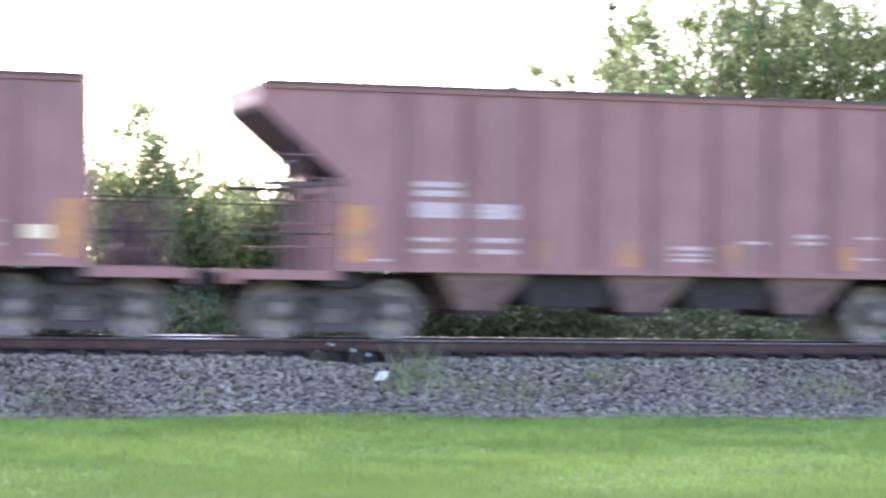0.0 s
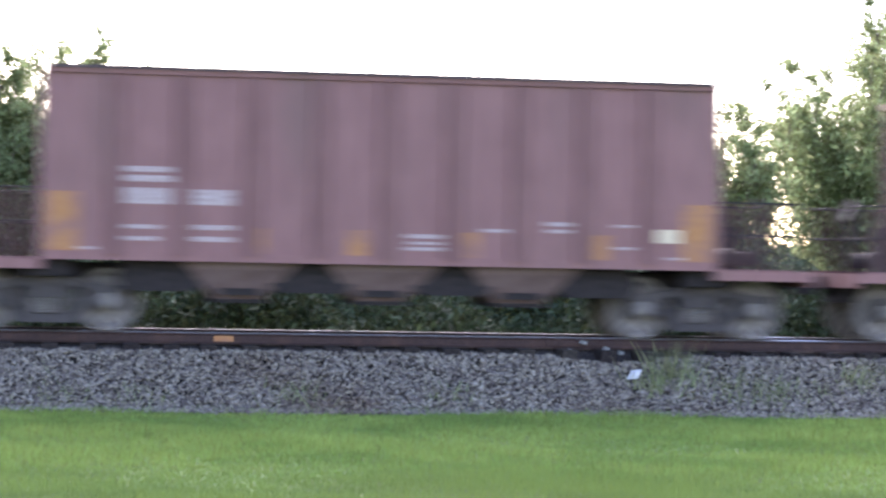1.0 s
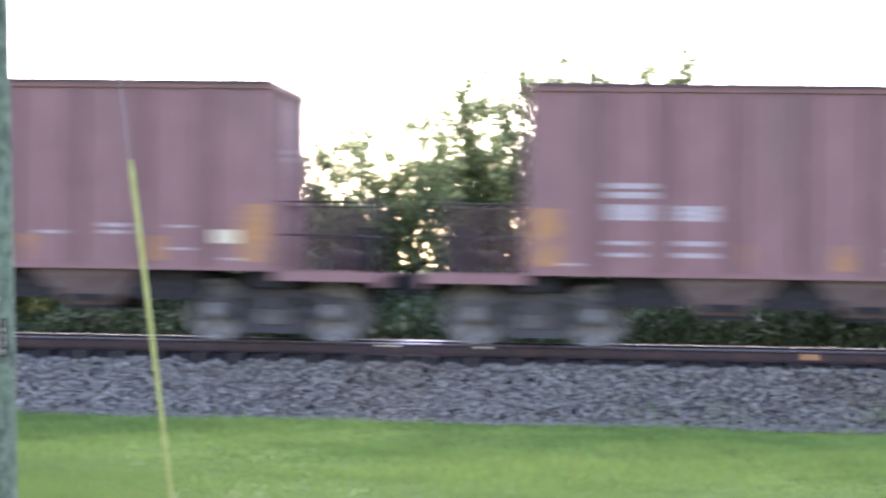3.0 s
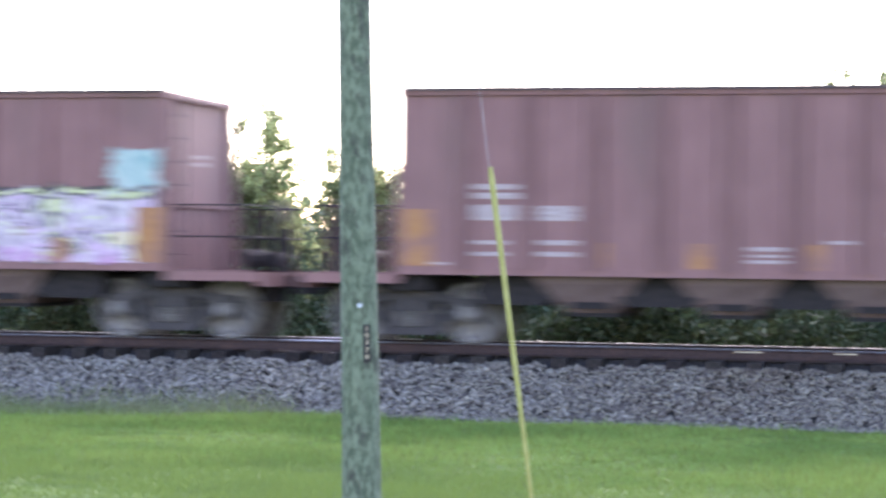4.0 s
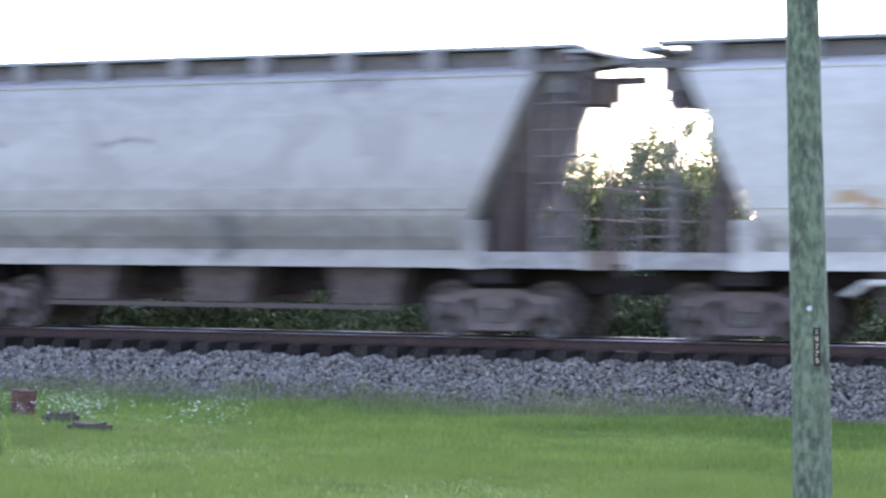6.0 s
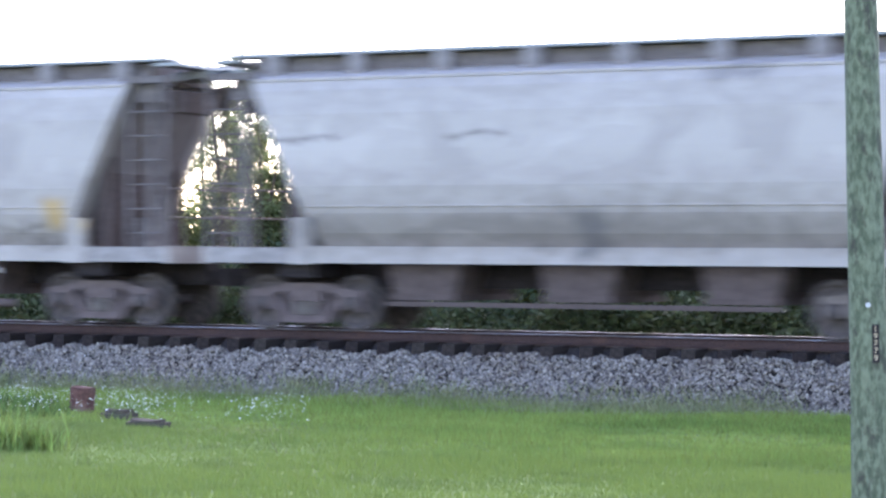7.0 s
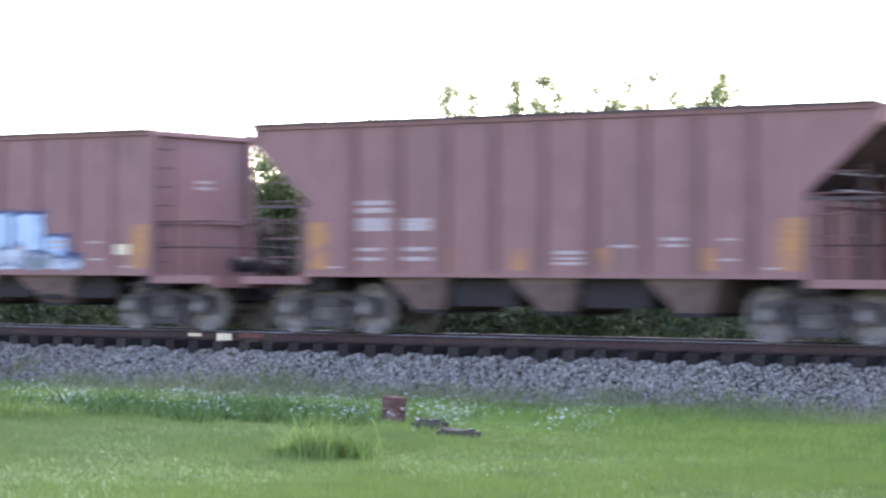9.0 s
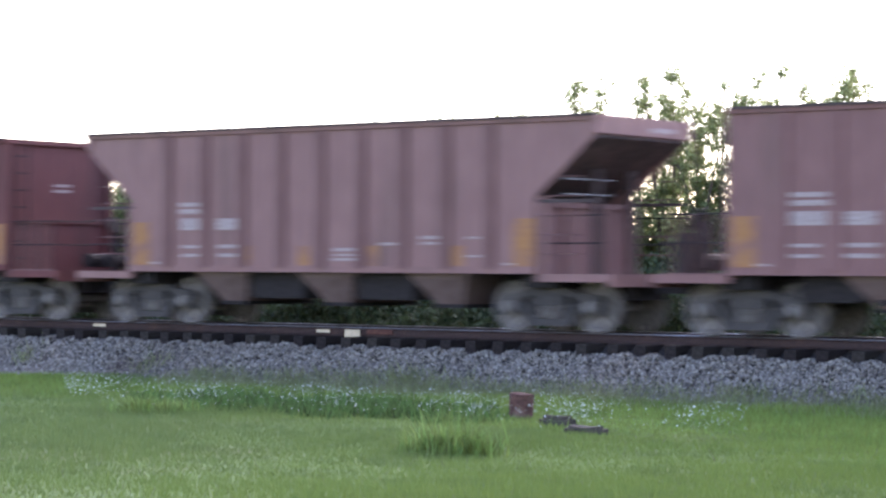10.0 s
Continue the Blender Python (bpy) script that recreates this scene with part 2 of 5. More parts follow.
DIM_FILL = [(0, (0.10, 0.065, 0.06)), (0, (0.14, 0.19, 0.22)), (0, (0.13, 0.08, 0.074)), (0, (0.05, 0.045, 0.05)), (0, (0.22, 0.26, 0.28)), (0, (0.14, 0.085, 0.078)), (0, (0.06, 0.05, 0.055)), (0, (0.11, 0.16, 0.19))]
SPRAY_BLUE = [(-4.2, 3.7, 1.0, 2.0, 0.5, 1.5, [(0, BLACK), (0.7, (0.05, 0.045, 0.05))]), (2.9, 4.6, 0.9, 1.85, 0.4, 1.5, [(0, (0.05, 0.04, 0.045)), (0.7, BLACK)]),
              *[(x0, x1, 1.12, z1, 0.18, 1.5, BLUE_FILL if x0 > -1.7 else DIM_FILL, 0.05, (0.045, 0.04, 0.045), 0.06) for x0, x1, z1 in BLUE_LETTERS],
              (2.15, 3.05, 2.10, 2.72, 0.12, 1.6, [(0, (0.24, 0.30, 0.34)), (0.48, (0.29, 0.35, 0.39)), (0.6, (0.34, 0.40, 0.44))], 0.15), (-4.85, -4.25, 1.5, 2.05, 0.1, 1.6, [(0, SKYB), (0.5, (0.29, 0.36, 0.40))], 0.1)]
PINK, ROSE, LIME = (0.49, 0.405, 0.425), (0.42, 0.19, 0.34), (0.50, 0.50, 0.27)
SPRAY_MAUVE = [(-4.75, 4.8, 1.12, 2.28, 0.12, 2.3, [(0, BLACK), (0.30, LIME), (0.36, PINK), (0.42, (0.33, 0.26, 0.30)), (0.445, PINK), (0.50, (0.48, 0.33, 0.43)), (0.55, (0.15, 0.13, 0.15)), (0.57, PINK), (0.64, LIME), (0.68, (0.12, 0.10, 0.11))], 0.05, (0.04, 0.035, 0.035), 0.05),
               (-4.75, 4.6, 1.0, 1.52, 0.4, 1.8, [(0, ROSE), (0.45, (0.40, 0.20, 0.34)), (0.5, (0.54, 0.38, 0.50)), (0.62, ROSE), (0.7, (0.22, 0.11, 0.17))], 0.3),
               (-4.7, 4.7, 2.18, 2.30, 0.12, 3.0, [(0, (0.05, 0.05, 0.05)), (0.45, LIME), (0.6, PINK)], 0.04, (0.05, 0.04, 0.04), 0.04),
               (-1.2, 4.6, 1.90, 2.02, 0.16, 1.2, [(0, (0.06, 0.05, 0.055)), (0.47, (0.10, 0.09, 0.09)), (0.5, PINK)], 0.06),
               (-4.75, -3.7, 1.7, 3.2, 0.2, 2.5, [(0, (0.178, 0.086, 0.079)), (0.48, (0.29, 0.235, 0.24)), (0.7, (0.178, 0.086, 0.079))]),
               (4.0, 4.9, 2.3, 2.95, 0.2, 3.0, [(0, (0.22, 0.32, 0.30)), (0.55, (0.33, 0.39, 0.36))])]
NAVY = (0.035, 0.045, 0.11)
ICE_FILL = [(0, (0.24, 0.30, 0.40)), (0.40, (0.30, 0.37, 0.47)), (0.50, (0.36, 0.43, 0.52)), (0.58, (0.32, 0.39, 0.49)), (0.7, (0.19, 0.25, 0.39))]
CLOUD_FILL = [(0, (0.16, 0.165, 0.18)), (0.40, (0.23, 0.235, 0.26)), (0.48, (0.31, 0.32, 0.35)), (0.56, (0.38, 0.39, 0.42)), (0.64, (0.21, 0.225, 0.26))]
SPRAY_ICE = [*[(x0, x1, z0, z1, 0.07, 1.2, ICE_FILL, 0.05, NAVY, 0.07) for x0, x1, z0, z1 in ((2.25, 2.95, 1.15, 1.80), (-0.98, -0.45, 1.60, 2.38), (-0.62, -0.02, 1.45, 2.06), (0.02, 0.68, 1.50, 2.28), (0.74, 1.30, 1.45, 2.30), (1.36, 2.22, 1.50, 2.26))],
             (-1.55, 3.20, 1.06, 1.46, 0.16, 2.2, CLOUD_FILL, 0.08, NAVY, 0.05), (-1.35, -0.70, 1.30, 1.80, 0.08, 1.6, CLOUD_FILL, 0.08, NAVY, 0.05), (0.1, 1.7, 1.25, 1.60, 0.15, 1.8, CLOUD_FILL, 0.08, NAVY, 0.04),
             (-1.85, -1.35, 1.08, 2.40, 0.10, 2.0, [(0, (0.12, 0.13, 0.06)), (0.42, (0.10, 0.24, 0.06)), (0.5, (0.13, 0.36, 0.08)), (0.6, (0.15, 0.14, 0.07))], 0.06), (-1.8, -1.05, 2.15, 2.40, 0.08, 2.0, [(0, (0.10, 0.34, 0.06)), (0.6, (0.14, 0.40, 0.08))]),
             (-1.95, -1.2, 2.36, 2.50, 0.05, 1.0, [(0, PALE), (0.9, PALE)]),
             (-1.88, -1.45, 2.5, 2.76, 0.10, 1.0, [(0, (0.36, 0.04, 0.05)), (0.9, (0.32, 0.04, 0.05))])]
HULL_BLUE = material("oxide paint with blue spray letters", **OXIDE, paint=sprayed(SPRAY_BLUE))
HULL_MAUVE = material("oxide paint with pale mauve spray letters", **OXIDE, paint=sprayed(SPRAY_MAUVE))
HULL_ICE = material("oxide paint with ice blue spray letters", **OXIDE, paint=sprayed(SPRAY_ICE))
GREY = dict(c1=(0.40, 0.365, 0.335), c2=(0.46, 0.422, 0.39), scale=5, rough=0.5, bump=0.06, c3=(0.31, 0.28, 0.26), big=0.55, stretch=(0.6, 1, 1.0))
# First layer: shade put in the colour where the flank curves under.
SHADE_SMEAR = [(-20, 20, 1.30, 1.95, 0.3, 0.9, [(0, (0.16, 0.14, 0.123)), (0.5, (0.225, 0.20, 0.178)), (0.62, (0.29, 0.26, 0.233))], 0.4), (-20, 20, 2.2, 3.9, 0.4, 0.7, [(0, (0.30, 0.27, 0.25)), (0.40, (0.36, 0.327, 0.30)), (0.55, (0.39, 0.355, 0.328)), (0.68, (0.34, 0.308, 0.284))], 0.9)]
RUSTM = [(0, (0.42, 0.40, 0.37)), (0.5, (0.42, 0.33, 0.24)), (0.6, (0.36, 0.24, 0.15))]
COVERED = material("dusty light grey car paint", **GREY, paint=sprayed(SHADE_SMEAR[:1] + [(-3.6, -2.7, 2.05, 2.30, 0.15, 2.0, RUSTM), (-2.2, -1.5, 1.95, 2.05, 0.08, 2.0, RUSTM), (2.4, 3.2, 2.45, 2.62, 0.12, 2.0, RUSTM),
    (-3.9, -2.6, 1.45, 1.95, 0.2, 1.4, [(0, (0.30, 0.28, 0.28)), (0.5, (0.40, 0.39, 0.39))]), (-2.0, 4.0, 3.75, 4.05, 0.2, 1.2, [(0, (0.33, 0.315, 0.30)), (0.5, (0.39, 0.365, 0.345)), (0.5, (0.42, 0.39, 0.365))], 0.15)]))
# The 0.9 to 2.5 layer deepens the painted shade low on the flank.
COVERED_DIRTY = material("stained light grey car paint", **{**GREY, "c1": (0.29, 0.26, 0.237), "c2": (0.35, 0.317, 0.292)}, paint=sprayed(
    SHADE_SMEAR + [(-20, 20, 0.9, 2.5, 0.3, 0.9, [(0, (0.19, 0.166, 0.147)), (0.5, (0.245, 0.217, 0.193))], 1.0), (2.1, 3.4, 3.85, 4.35, 0.2, 1.0, [(0, (0.15, 0.135, 0.13)), (0.6, (0.19, 0.172, 0.165))], 0.35), (-0.1, 0.75, 1.1, 2.15, 0.2, 1.0, [(0, (0.10, 0.094, 0.092)), (0.6, (0.13, 0.12, 0.115))], 0.4), (-5.5, -4.1, 3.08, 3.3, 0.12, 1.5, [(0, (0.16, 0.143, 0.137)), (0.5, (0.24, 0.22, 0.208))], 0.14), (-2.2, -1.0, 3.10, 3.3, 0.12, 1.5, [(0, (0.14, 0.126, 0.12)), (0.5, (0.23, 0.21, 0.20))], 0.14), (-20, 20, 2.35, 2.8, 0.25, 1.2, [(0, (0.30, 0.262, 0.24)), (0.5, (0.265, 0.232, 0.215))], 0.5)]))
COVERED_WORN = material("worn light grey car paint", **{**GREY, "c1": (0.305, 0.273, 0.25), "c2": (0.36, 0.326, 0.30), "c3": (0.26, 0.235, 0.215)}, paint=sprayed(
    SHADE_SMEAR + [(-1.0, 0.3, 3.2, 3.85, 0.25, 1.4, [(0, (0.14, 0.127, 0.123)), (0.55, (0.22, 0.20, 0.192))], 0.2), *[(x - w, x + w, 1.55, z, 0.06, 1.1, [(0, (0.39, 0.27, 0.13)), (0.6, (0.36, 0.28, 0.18))], 0.25) for x, w, z in ((-4.75, 0.3, 2.3), (-2.08, 0.28, 1.97), (0.22, 0.28, 1.97), (1.94, 0.28, 1.97), (4.4, 0.34, 2.35))], (-3.4, -2.5, 3.0, 3.3, 0.2, 1.2, [(0, (0.16, 0.146, 0.14)), (0.6, (0.24, 0.22, 0.21))], 0.12)]))
CAGE = material("grimy grey steelwork and shade", (0.095, 0.080, 0.076), (0.165, 0.145, 0.138), 8, 0.8)
ROOFMAT = material("weathered grey roof", (0.17, 0.152, 0.145), (0.24, 0.218, 0.21), 9, 0.9)
ENDSLOPE = material("darker grey end paint", (0.125, 0.108, 0.103), (0.195, 0.172, 0.165), 4, 0.8, c3=(0.09, 0.075, 0.07), big=1.0, stretch=(1, 1, 0.4))
ENDSILL = material("dirty grey sill paint", (0.20, 0.18, 0.17), (0.30, 0.275, 0.26), 6, 0.7, c3=(0.13, 0.112, 0.105), big=1.6)
MESHWALK = material("dull galvanised grating", (0.20, 0.21, 0.21), (0.30, 0.31, 0.31), 20, 0.6, 0.5)
UNDER = material("brown dusty underframe", (0.062, 0.046, 0.042), (0.100, 0.076, 0.070), 9, 0.85)
# Dark brown for some small steel parts and for painted shade under the slopes.
DARKBROWN = material("dark brown steel and shade", (0.055, 0.037, 0.036), (0.085, 0.06, 0.057), 8, 0.85, c3=(0.12, 0.08, 0.073), big=1.5)
DUSTFRAME = material("brown dust-caked truck steel", (0.10, 0.078, 0.072), (0.155, 0.126, 0.117), 10, 0.9, c3=(0.11, 0.088, 0.08), big=2.0, per="object", amount=0.15)
SOOTWHEEL = material("sooty wheel steel", (0.06, 0.052, 0.05), (0.12, 0.10, 0.095), 10, 0.75, 0.2)
CHUTE = material("dusty brown chute steel", (0.140, 0.090, 0.083), (0.19, 0.13, 0.12), 8, 0.9, c3=(0.09, 0.058, 0.053), big=1.4, stretch=(1, 1, 0.4))
BOX_LAYERS = [(-3.9, -1.9, 2.2, 4.45, 0.12, 0.9, [(0, (0.33, 0.17, 0.075)), (0.45, (0.37, 0.215, 0.105)), (0.53, (0.42, 0.27, 0.14)), (0.62, (0.32, 0.155, 0.065))]),
              (-7.55, -5.0, 3.50, 4.02, 0.12, 1.6, [(0, (0.032, 0.027, 0.028)), (0.4, (0.04, 0.032, 0.032)), (0.52, (0.055, 0.042, 0.038)), (0.64, (0.14, 0.07, 0.04))]),
              (-5.85, -3.0, 2.82, 3.34, 0.12, 1.6, [(0, (0.032, 0.028, 0.028)), (0.4, (0.042, 0.034, 0.033)), (0.52, (0.06, 0.044, 0.04)), (0.66, (0.15, 0.08, 0.045))]),
              (1.6, 7.9, 3.95, 4.12, 0.03, 2.0, [(0, (0.10, 0.05, 0.03)), (0.6, (0.14, 0.07, 0.04))]),
              (-6.3, -2.0, 0.62, 2.05, 0.5, 2.2, [(0, (0.06, 0.11, 0.12)), (0.35, (0.10, 0.20, 0.18)), (0.41, (0.04, 0.055, 0.06)), (0.44, (0.15, 0.28, 0.29)), (0.485, (0.36, 0.41, 0.38)), (0.505, (0.05, 0.07, 0.08)), (0.525, (0.09, 0.19, 0.25)), (0.55, (0.26, 0.14, 0.10)), (0.575, (0.12, 0.21, 0.21)), (0.61, (0.32, 0.33, 0.28)), (0.66, (0.24, 0.10, 0.06))], 0.05, (0.05, 0.05, 0.06), 0.07),
              (1.7, 5.2, 0.55, 2.25, 0.22, 2.2, [(0, (0.10, 0.16, 0.08)), (0.38, (0.17, 0.26, 0.13)), (0.44, (0.06, 0.05, 0.05)), (0.47, (0.21, 0.33, 0.24)), (0.55, (0.20, 0.09, 0.06)), (0.58, (0.22, 0.33, 0.17)), (0.66, (0.30, 0.10, 0.05))]),
              (4.6, 6.3, 0.55, 2.3, 0.3, 2.2, [(0, (0.15, 0.28, 0.26)), (0.40, (0.25, 0.37, 0.33)), (0.48, (0.06, 0.10, 0.10)), (0.51, (0.23, 0.40, 0.37)), (0.57, (0.20, 0.09, 0.06)), (0.60, (0.15, 0.27, 0.28))], 0.05, (0.05, 0.06, 0.06), 0.06),
              (5.9, 7.1, 1.0, 1.75, 0.25, 1.5, [(0, (0.17, 0.035, 0.035)), (0.5, (0.13, 0.045, 0.035)), (0.55, (0.2, 0.08, 0.04))], 0.12),
              (6.5, 7.2, 0.85, 1.2, 0.2, 3.0, [(0, (0.20, 0.10, 0.07)), (0.42, (0.38, 0.28, 0.25)), (0.55, (0.45, 0.37, 0.35))])]
BOX_LAYERS += [(6.35, 7.15, 1.05, 2.20, 0.06, 1.0, [(0, (0.15, 0.12, 0.075)), (0.45, (0.20, 0.17, 0.11)), (0.55, (0.12, 0.085, 0.06))], 0.08), (6.4, 7.3, 0.72, 1.05, 0.10, 2.0, [(0, (0.40, 0.30, 0.27)), (0.5, (0.50, 0.42, 0.39)), (0.62, (0.26, 0.14, 0.10))], 0.06),
               (7.25, 7.85, 1.65, 2.05, 0.12, 1.5, [(0, (0.40, 0.24, 0.17)), (0.6, (0.34, 0.18, 0.10))], 0.12), (-2.0, 1.7, 0.70, 0.94, 0.06, 1.3, [(0, (0.10, 0.06, 0.05)), (0.42, (0.20, 0.13, 0.11)), (0.52, (0.13, 0.15, 0.17)), (0.6, (0.24, 0.12, 0.07))], 0.05)]
DARK_LINE = [(0, (0.05, 0.035, 0.03)), (0.5, (0.12, 0.06, 0.04))]
BOX_LAYERS += [(-7.3, -6.1, 3.22, 3.30, 0.03, 2.0, DARK_LINE), (-6.6, -5.6, 3.05, 3.10, 0.03, 2.0, DARK_LINE), (-7.4, -6.7, 2.62, 2.68, 0.03, 2.0, DARK_LINE), (-3.7, -2.0, 4.1, 4.15, 0.02, 2.0, DARK_LINE),
               (-3.6, -2.0, 3.28, 3.36, 0.03, 2.0, DARK_LINE), (-3.4, -2.0, 2.3, 2.36, 0.03, 2.0, DARK_LINE), (6.4, 7.2, 3.1, 3.22, 0.05, 2.0, DARK_LINE), (4.0, 4.6, 3.0, 3.12, 0.05, 2.0, DARK_LINE), (2.0, 7.8, 0.98, 1.03, 0.015, 2.0, DARK_LINE)]


def sooty(nt, col):
    """Black soot over the lower half of the boxcar's ends."""
    xyz = nt.nodes.new("ShaderNodeSeparateXYZ")
    nt.links.new(coords(nt), xyz.inputs[0])
    wavy = calc(nt, "MULTIPLY_ADD", noisy(nt, 1.5, coords(nt)), 0.9, 2.45)
    return blend(nt, ramp(nt, calc(nt, "SUBTRACT", wavy, xyz.outputs[2]), 0.0, 0.5), col, (0.028, 0.02, 0.019))


BOXBASE = dict(c1=(0.215, 0.083, 0.036), c2=(0.29, 0.122, 0.049), scale=6, rough=0.65, bump=0.1, c3=(0.15, 0.058, 0.034), big=0.9, stretch=(1, 1, 0.35), spread=(0.40, 0.64))
BOXSIDE = material("rusting orange brown boxcar paint", **BOXBASE, paint=sprayed(BOX_LAYERS))
BOXPLAIN = material("faded orange boxcar paint", **{**BOXBASE, "c1": (0.36, 0.17, 0.065), "c2": (0.42, 0.21, 0.09)})
BOXEND = material("sooty orange boxcar end paint", **{**BOXBASE, "c1": (0.30, 0.135, 0.05), "c2": (0.36, 0.175, 0.07), "rough": 0.95}, paint=sooty)
EAVE = material("worn silver eave rail", (0.13, 0.105, 0.10), (0.30, 0.27, 0.27), 7, 0.8, 0.0, stretch=(0.3, 1, 1))
EMBLEM = material("pale blue emblem paint", (0.22, 0.205, 0.24), (0.31, 0.31, 0.37), 5, 0.7, c3=(0.27, 0.135, 0.08), big=2.2, spread=(0.42, 0.62))
DOOR_SPRAY = [(0, (0.03, 0.03, 0.04)), (0.3, BLACK), (0.36, (0.12, 0.21, 0.28)), (0.42, (0.34, 0.39, 0.40)), (0.46, BLACK), (0.48, (0.17, 0.26, 0.32)), (0.52, (0.05, 0.06, 0.09)), (0.56, (0.22, 0.24, 0.16)), (0.60, (0.36, 0.36, 0.33)), (0.66, (0.06, 0.07, 0.10))]
DOORMAT = material("black door paint with pale spray", (0.035, 0.034, 0.038), (0.06, 0.058, 0.06), 8, 0.6, paint=sprayed(
    [(-1.4, 1.45, 1.15, 2.1, 0.2, 2.4, DOOR_SPRAY)]))
SLATMAT = material("worn door corrugation paint", (0.058, 0.055, 0.060), (0.098, 0.094, 0.094), 8, 0.5, c3=(0.23, 0.19, 0.10), big=0.7, stretch=(1.5, 1, 1), spread=(0.50, 0.70), paint=sprayed(
    [(-1.4, 1.45, 1.15, 2.1, 0.2, 2.4, DOOR_SPRAY)]))
POLEWOOD = material("green-treated pole wood", (0.060, 0.076, 0.047), (0.150, 0.170, 0.113), 24, 0.9, bump=0.9, c3=(0.05, 0.05, 0.038), big=9.0, stretch=(1, 1, 0.45), spread=(0.52, 0.68))
YELLOW = material("sun-faded yellow plastic", (0.255, 0.232, 0.062), (0.31, 0.284, 0.09), 10, 0.6, bump=0.05)
WIRE = material("galvanised wire", (0.35, 0.36, 0.37), (0.45, 0.46, 0.47), 40, 0.45, 0.8, bump=0)
STUMPM = material("red brown rotten wood", (0.065, 0.032, 0.027), (0.12, 0.06, 0.047), 14, 0.95, bump=0.6, c3=(0.19, 0.13, 0.10), big=2.0)
SLABM = material("mossy concrete", (0.045, 0.037, 0.030), (0.085, 0.068, 0.054), 12, 0.95, bump=0.5, c3=(0.06, 0.07, 0.035), big=2.0)
TRASHM = material("white plastic scrap", (0.36, 0.36, 0.37), (0.48, 0.48, 0.49), 10, 0.4, bump=0.1)

# ---- ground, track bed, track ----
LAWN = -1.0


def ground():
    """One sheet: lawn, ballast bank with its flat top, and rough ground behind it out to the horizon."""
    ys = [-1500, -60, -6, 2, 14, 22, 28, 33.0, 34.25, 34.45, 34.8, 35.1, 36.5, 36.8, 37.25, 38.6, 60, 140, 2500]
    zs = [-0.6, -0.45, -0.45, -0.5, -0.9, LAWN, LAWN, LAWN, -0.48, -0.42, -0.34, -0.125, -0.125, -0.30, -0.42, -0.95, -0.95, -0.8, -0.8]
    xs = [-2500, -300, -80] + list(range(-60, 40, 4)) + [80, 300, 2500]
    v = [(x, y, z - 0.06) for y, z in zip(ys, zs) for x in xs]
    n = len(xs)
    f = [(j * n + i, j * n + i + 1, (j + 1) * n + i + 1, (j + 1) * n + i) for j in range(len(ys) - 1) for i in range(n - 1)]
    me = bpy.data.meshes.new("ground")
    me.from_pydata(v, [], f)
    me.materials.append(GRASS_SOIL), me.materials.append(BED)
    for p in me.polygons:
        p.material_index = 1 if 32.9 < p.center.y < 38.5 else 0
    return tagged(new("ground", me), "mown green lawn beside a grey ballast bank", "ground", kind="structure")


ground()


def edge(x):
    """Where the lawn meets the ballast."""
    return 32.85 + 0.10 * np.sin(x * 0.9) + 0.07 * np.sin(x * 2.3 + 1)


def crest(x):
    """Height of the ballast shoulder: heaped between the ties, sunk at their ends, washed out at the rail joint."""
    west, far = np.clip((2.0 - x) / 10.0, 0, 1), np.clip((-8.0 - x) / 14.0, 0, 1)
    heap = 0.5 - 0.5 * np.cos(2 * np.pi * (x + 43.5) / 0.59)
    return -0.245 - 0.035 * west - 0.055 * far - (0.015 + 0.05 * west) * (1 - heap) * (0.75 + 0.5 * np.sin(x * 1.7)) + 0.02 * np.sin(x * 3.1) * west - 0.11 * np.exp(-((x - 7.9) / 0.75) ** 2)


def scatter_stones(n, x0, x1):
    x = rng.uniform(x0, x1, n)
    y = 32.65 + rng.uniform(0, 1, n) * 1.98
    top = crest(x)
    up = np.clip((y - 33.0) / 1.4, 0, 1)
    z = -0.99 + (top + 0.99) * up + 0.02 * np.clip(y - 34.4, 0, 0.6) - 0.02 + rng.uniform(-0.02, 0.02, n) - 0.10 * np.clip(33.0 - y, 0, 1)
    base = np.array([(1, 0, 0), (-1, 0, 0), (0, 1, 0), (0, -1, 0), (0, 0, 1), (0, 0, -1)], float)
    size = rng.uniform(0.013, 0.031, (n, 1, 1)) + 0.016 * (rng.uniform(0, 1, (n, 1, 1)) > 0.85)
    v = base[None] * size * rng.uniform(0.6, 1.35, (n, 6, 1)) + rng.normal(0, 0.006, (n, 6, 3))
    ang = rng.uniform(0, 6.283, n)
    tilt = rng.uniform(0, 1.6, n)
    c, s, ct, st = np.cos(ang), np.sin(ang), np.cos(tilt), np.sin(tilt)
    vy, vz = v[:, :, 1] * ct[:, None] - v[:, :, 2] * st[:, None], v[:, :, 1] * st[:, None] + v[:, :, 2] * ct[:, None]
    vx = v[:, :, 0] * c[:, None] - vy * s[:, None]
    vy = v[:, :, 0] * s[:, None] + vy * c[:, None]
    verts = np.stack([vx + x[:, None], vy + y[:, None], vz + z[:, None]], -1).reshape(-1, 3)
    tri = np.array([(0, 2, 4), (2, 1, 4), (1, 3, 4), (3, 0, 4), (2, 0, 5), (1, 2, 5), (3, 1, 5), (0, 3, 5)])
    faces = (tri[None] + 6 * np.arange(n)[:, None, None]).reshape(-1, 3)
    return tagged(soup("ballast", verts, faces, STONE), "grey crushed stone ballast along the track", "ballast", kind="stuff")


scatter_stones(120000, -44, 19)

track = tagged(new("railway_track"), "single railway track on timber ties and grey ballast", "railway", kind="structure")


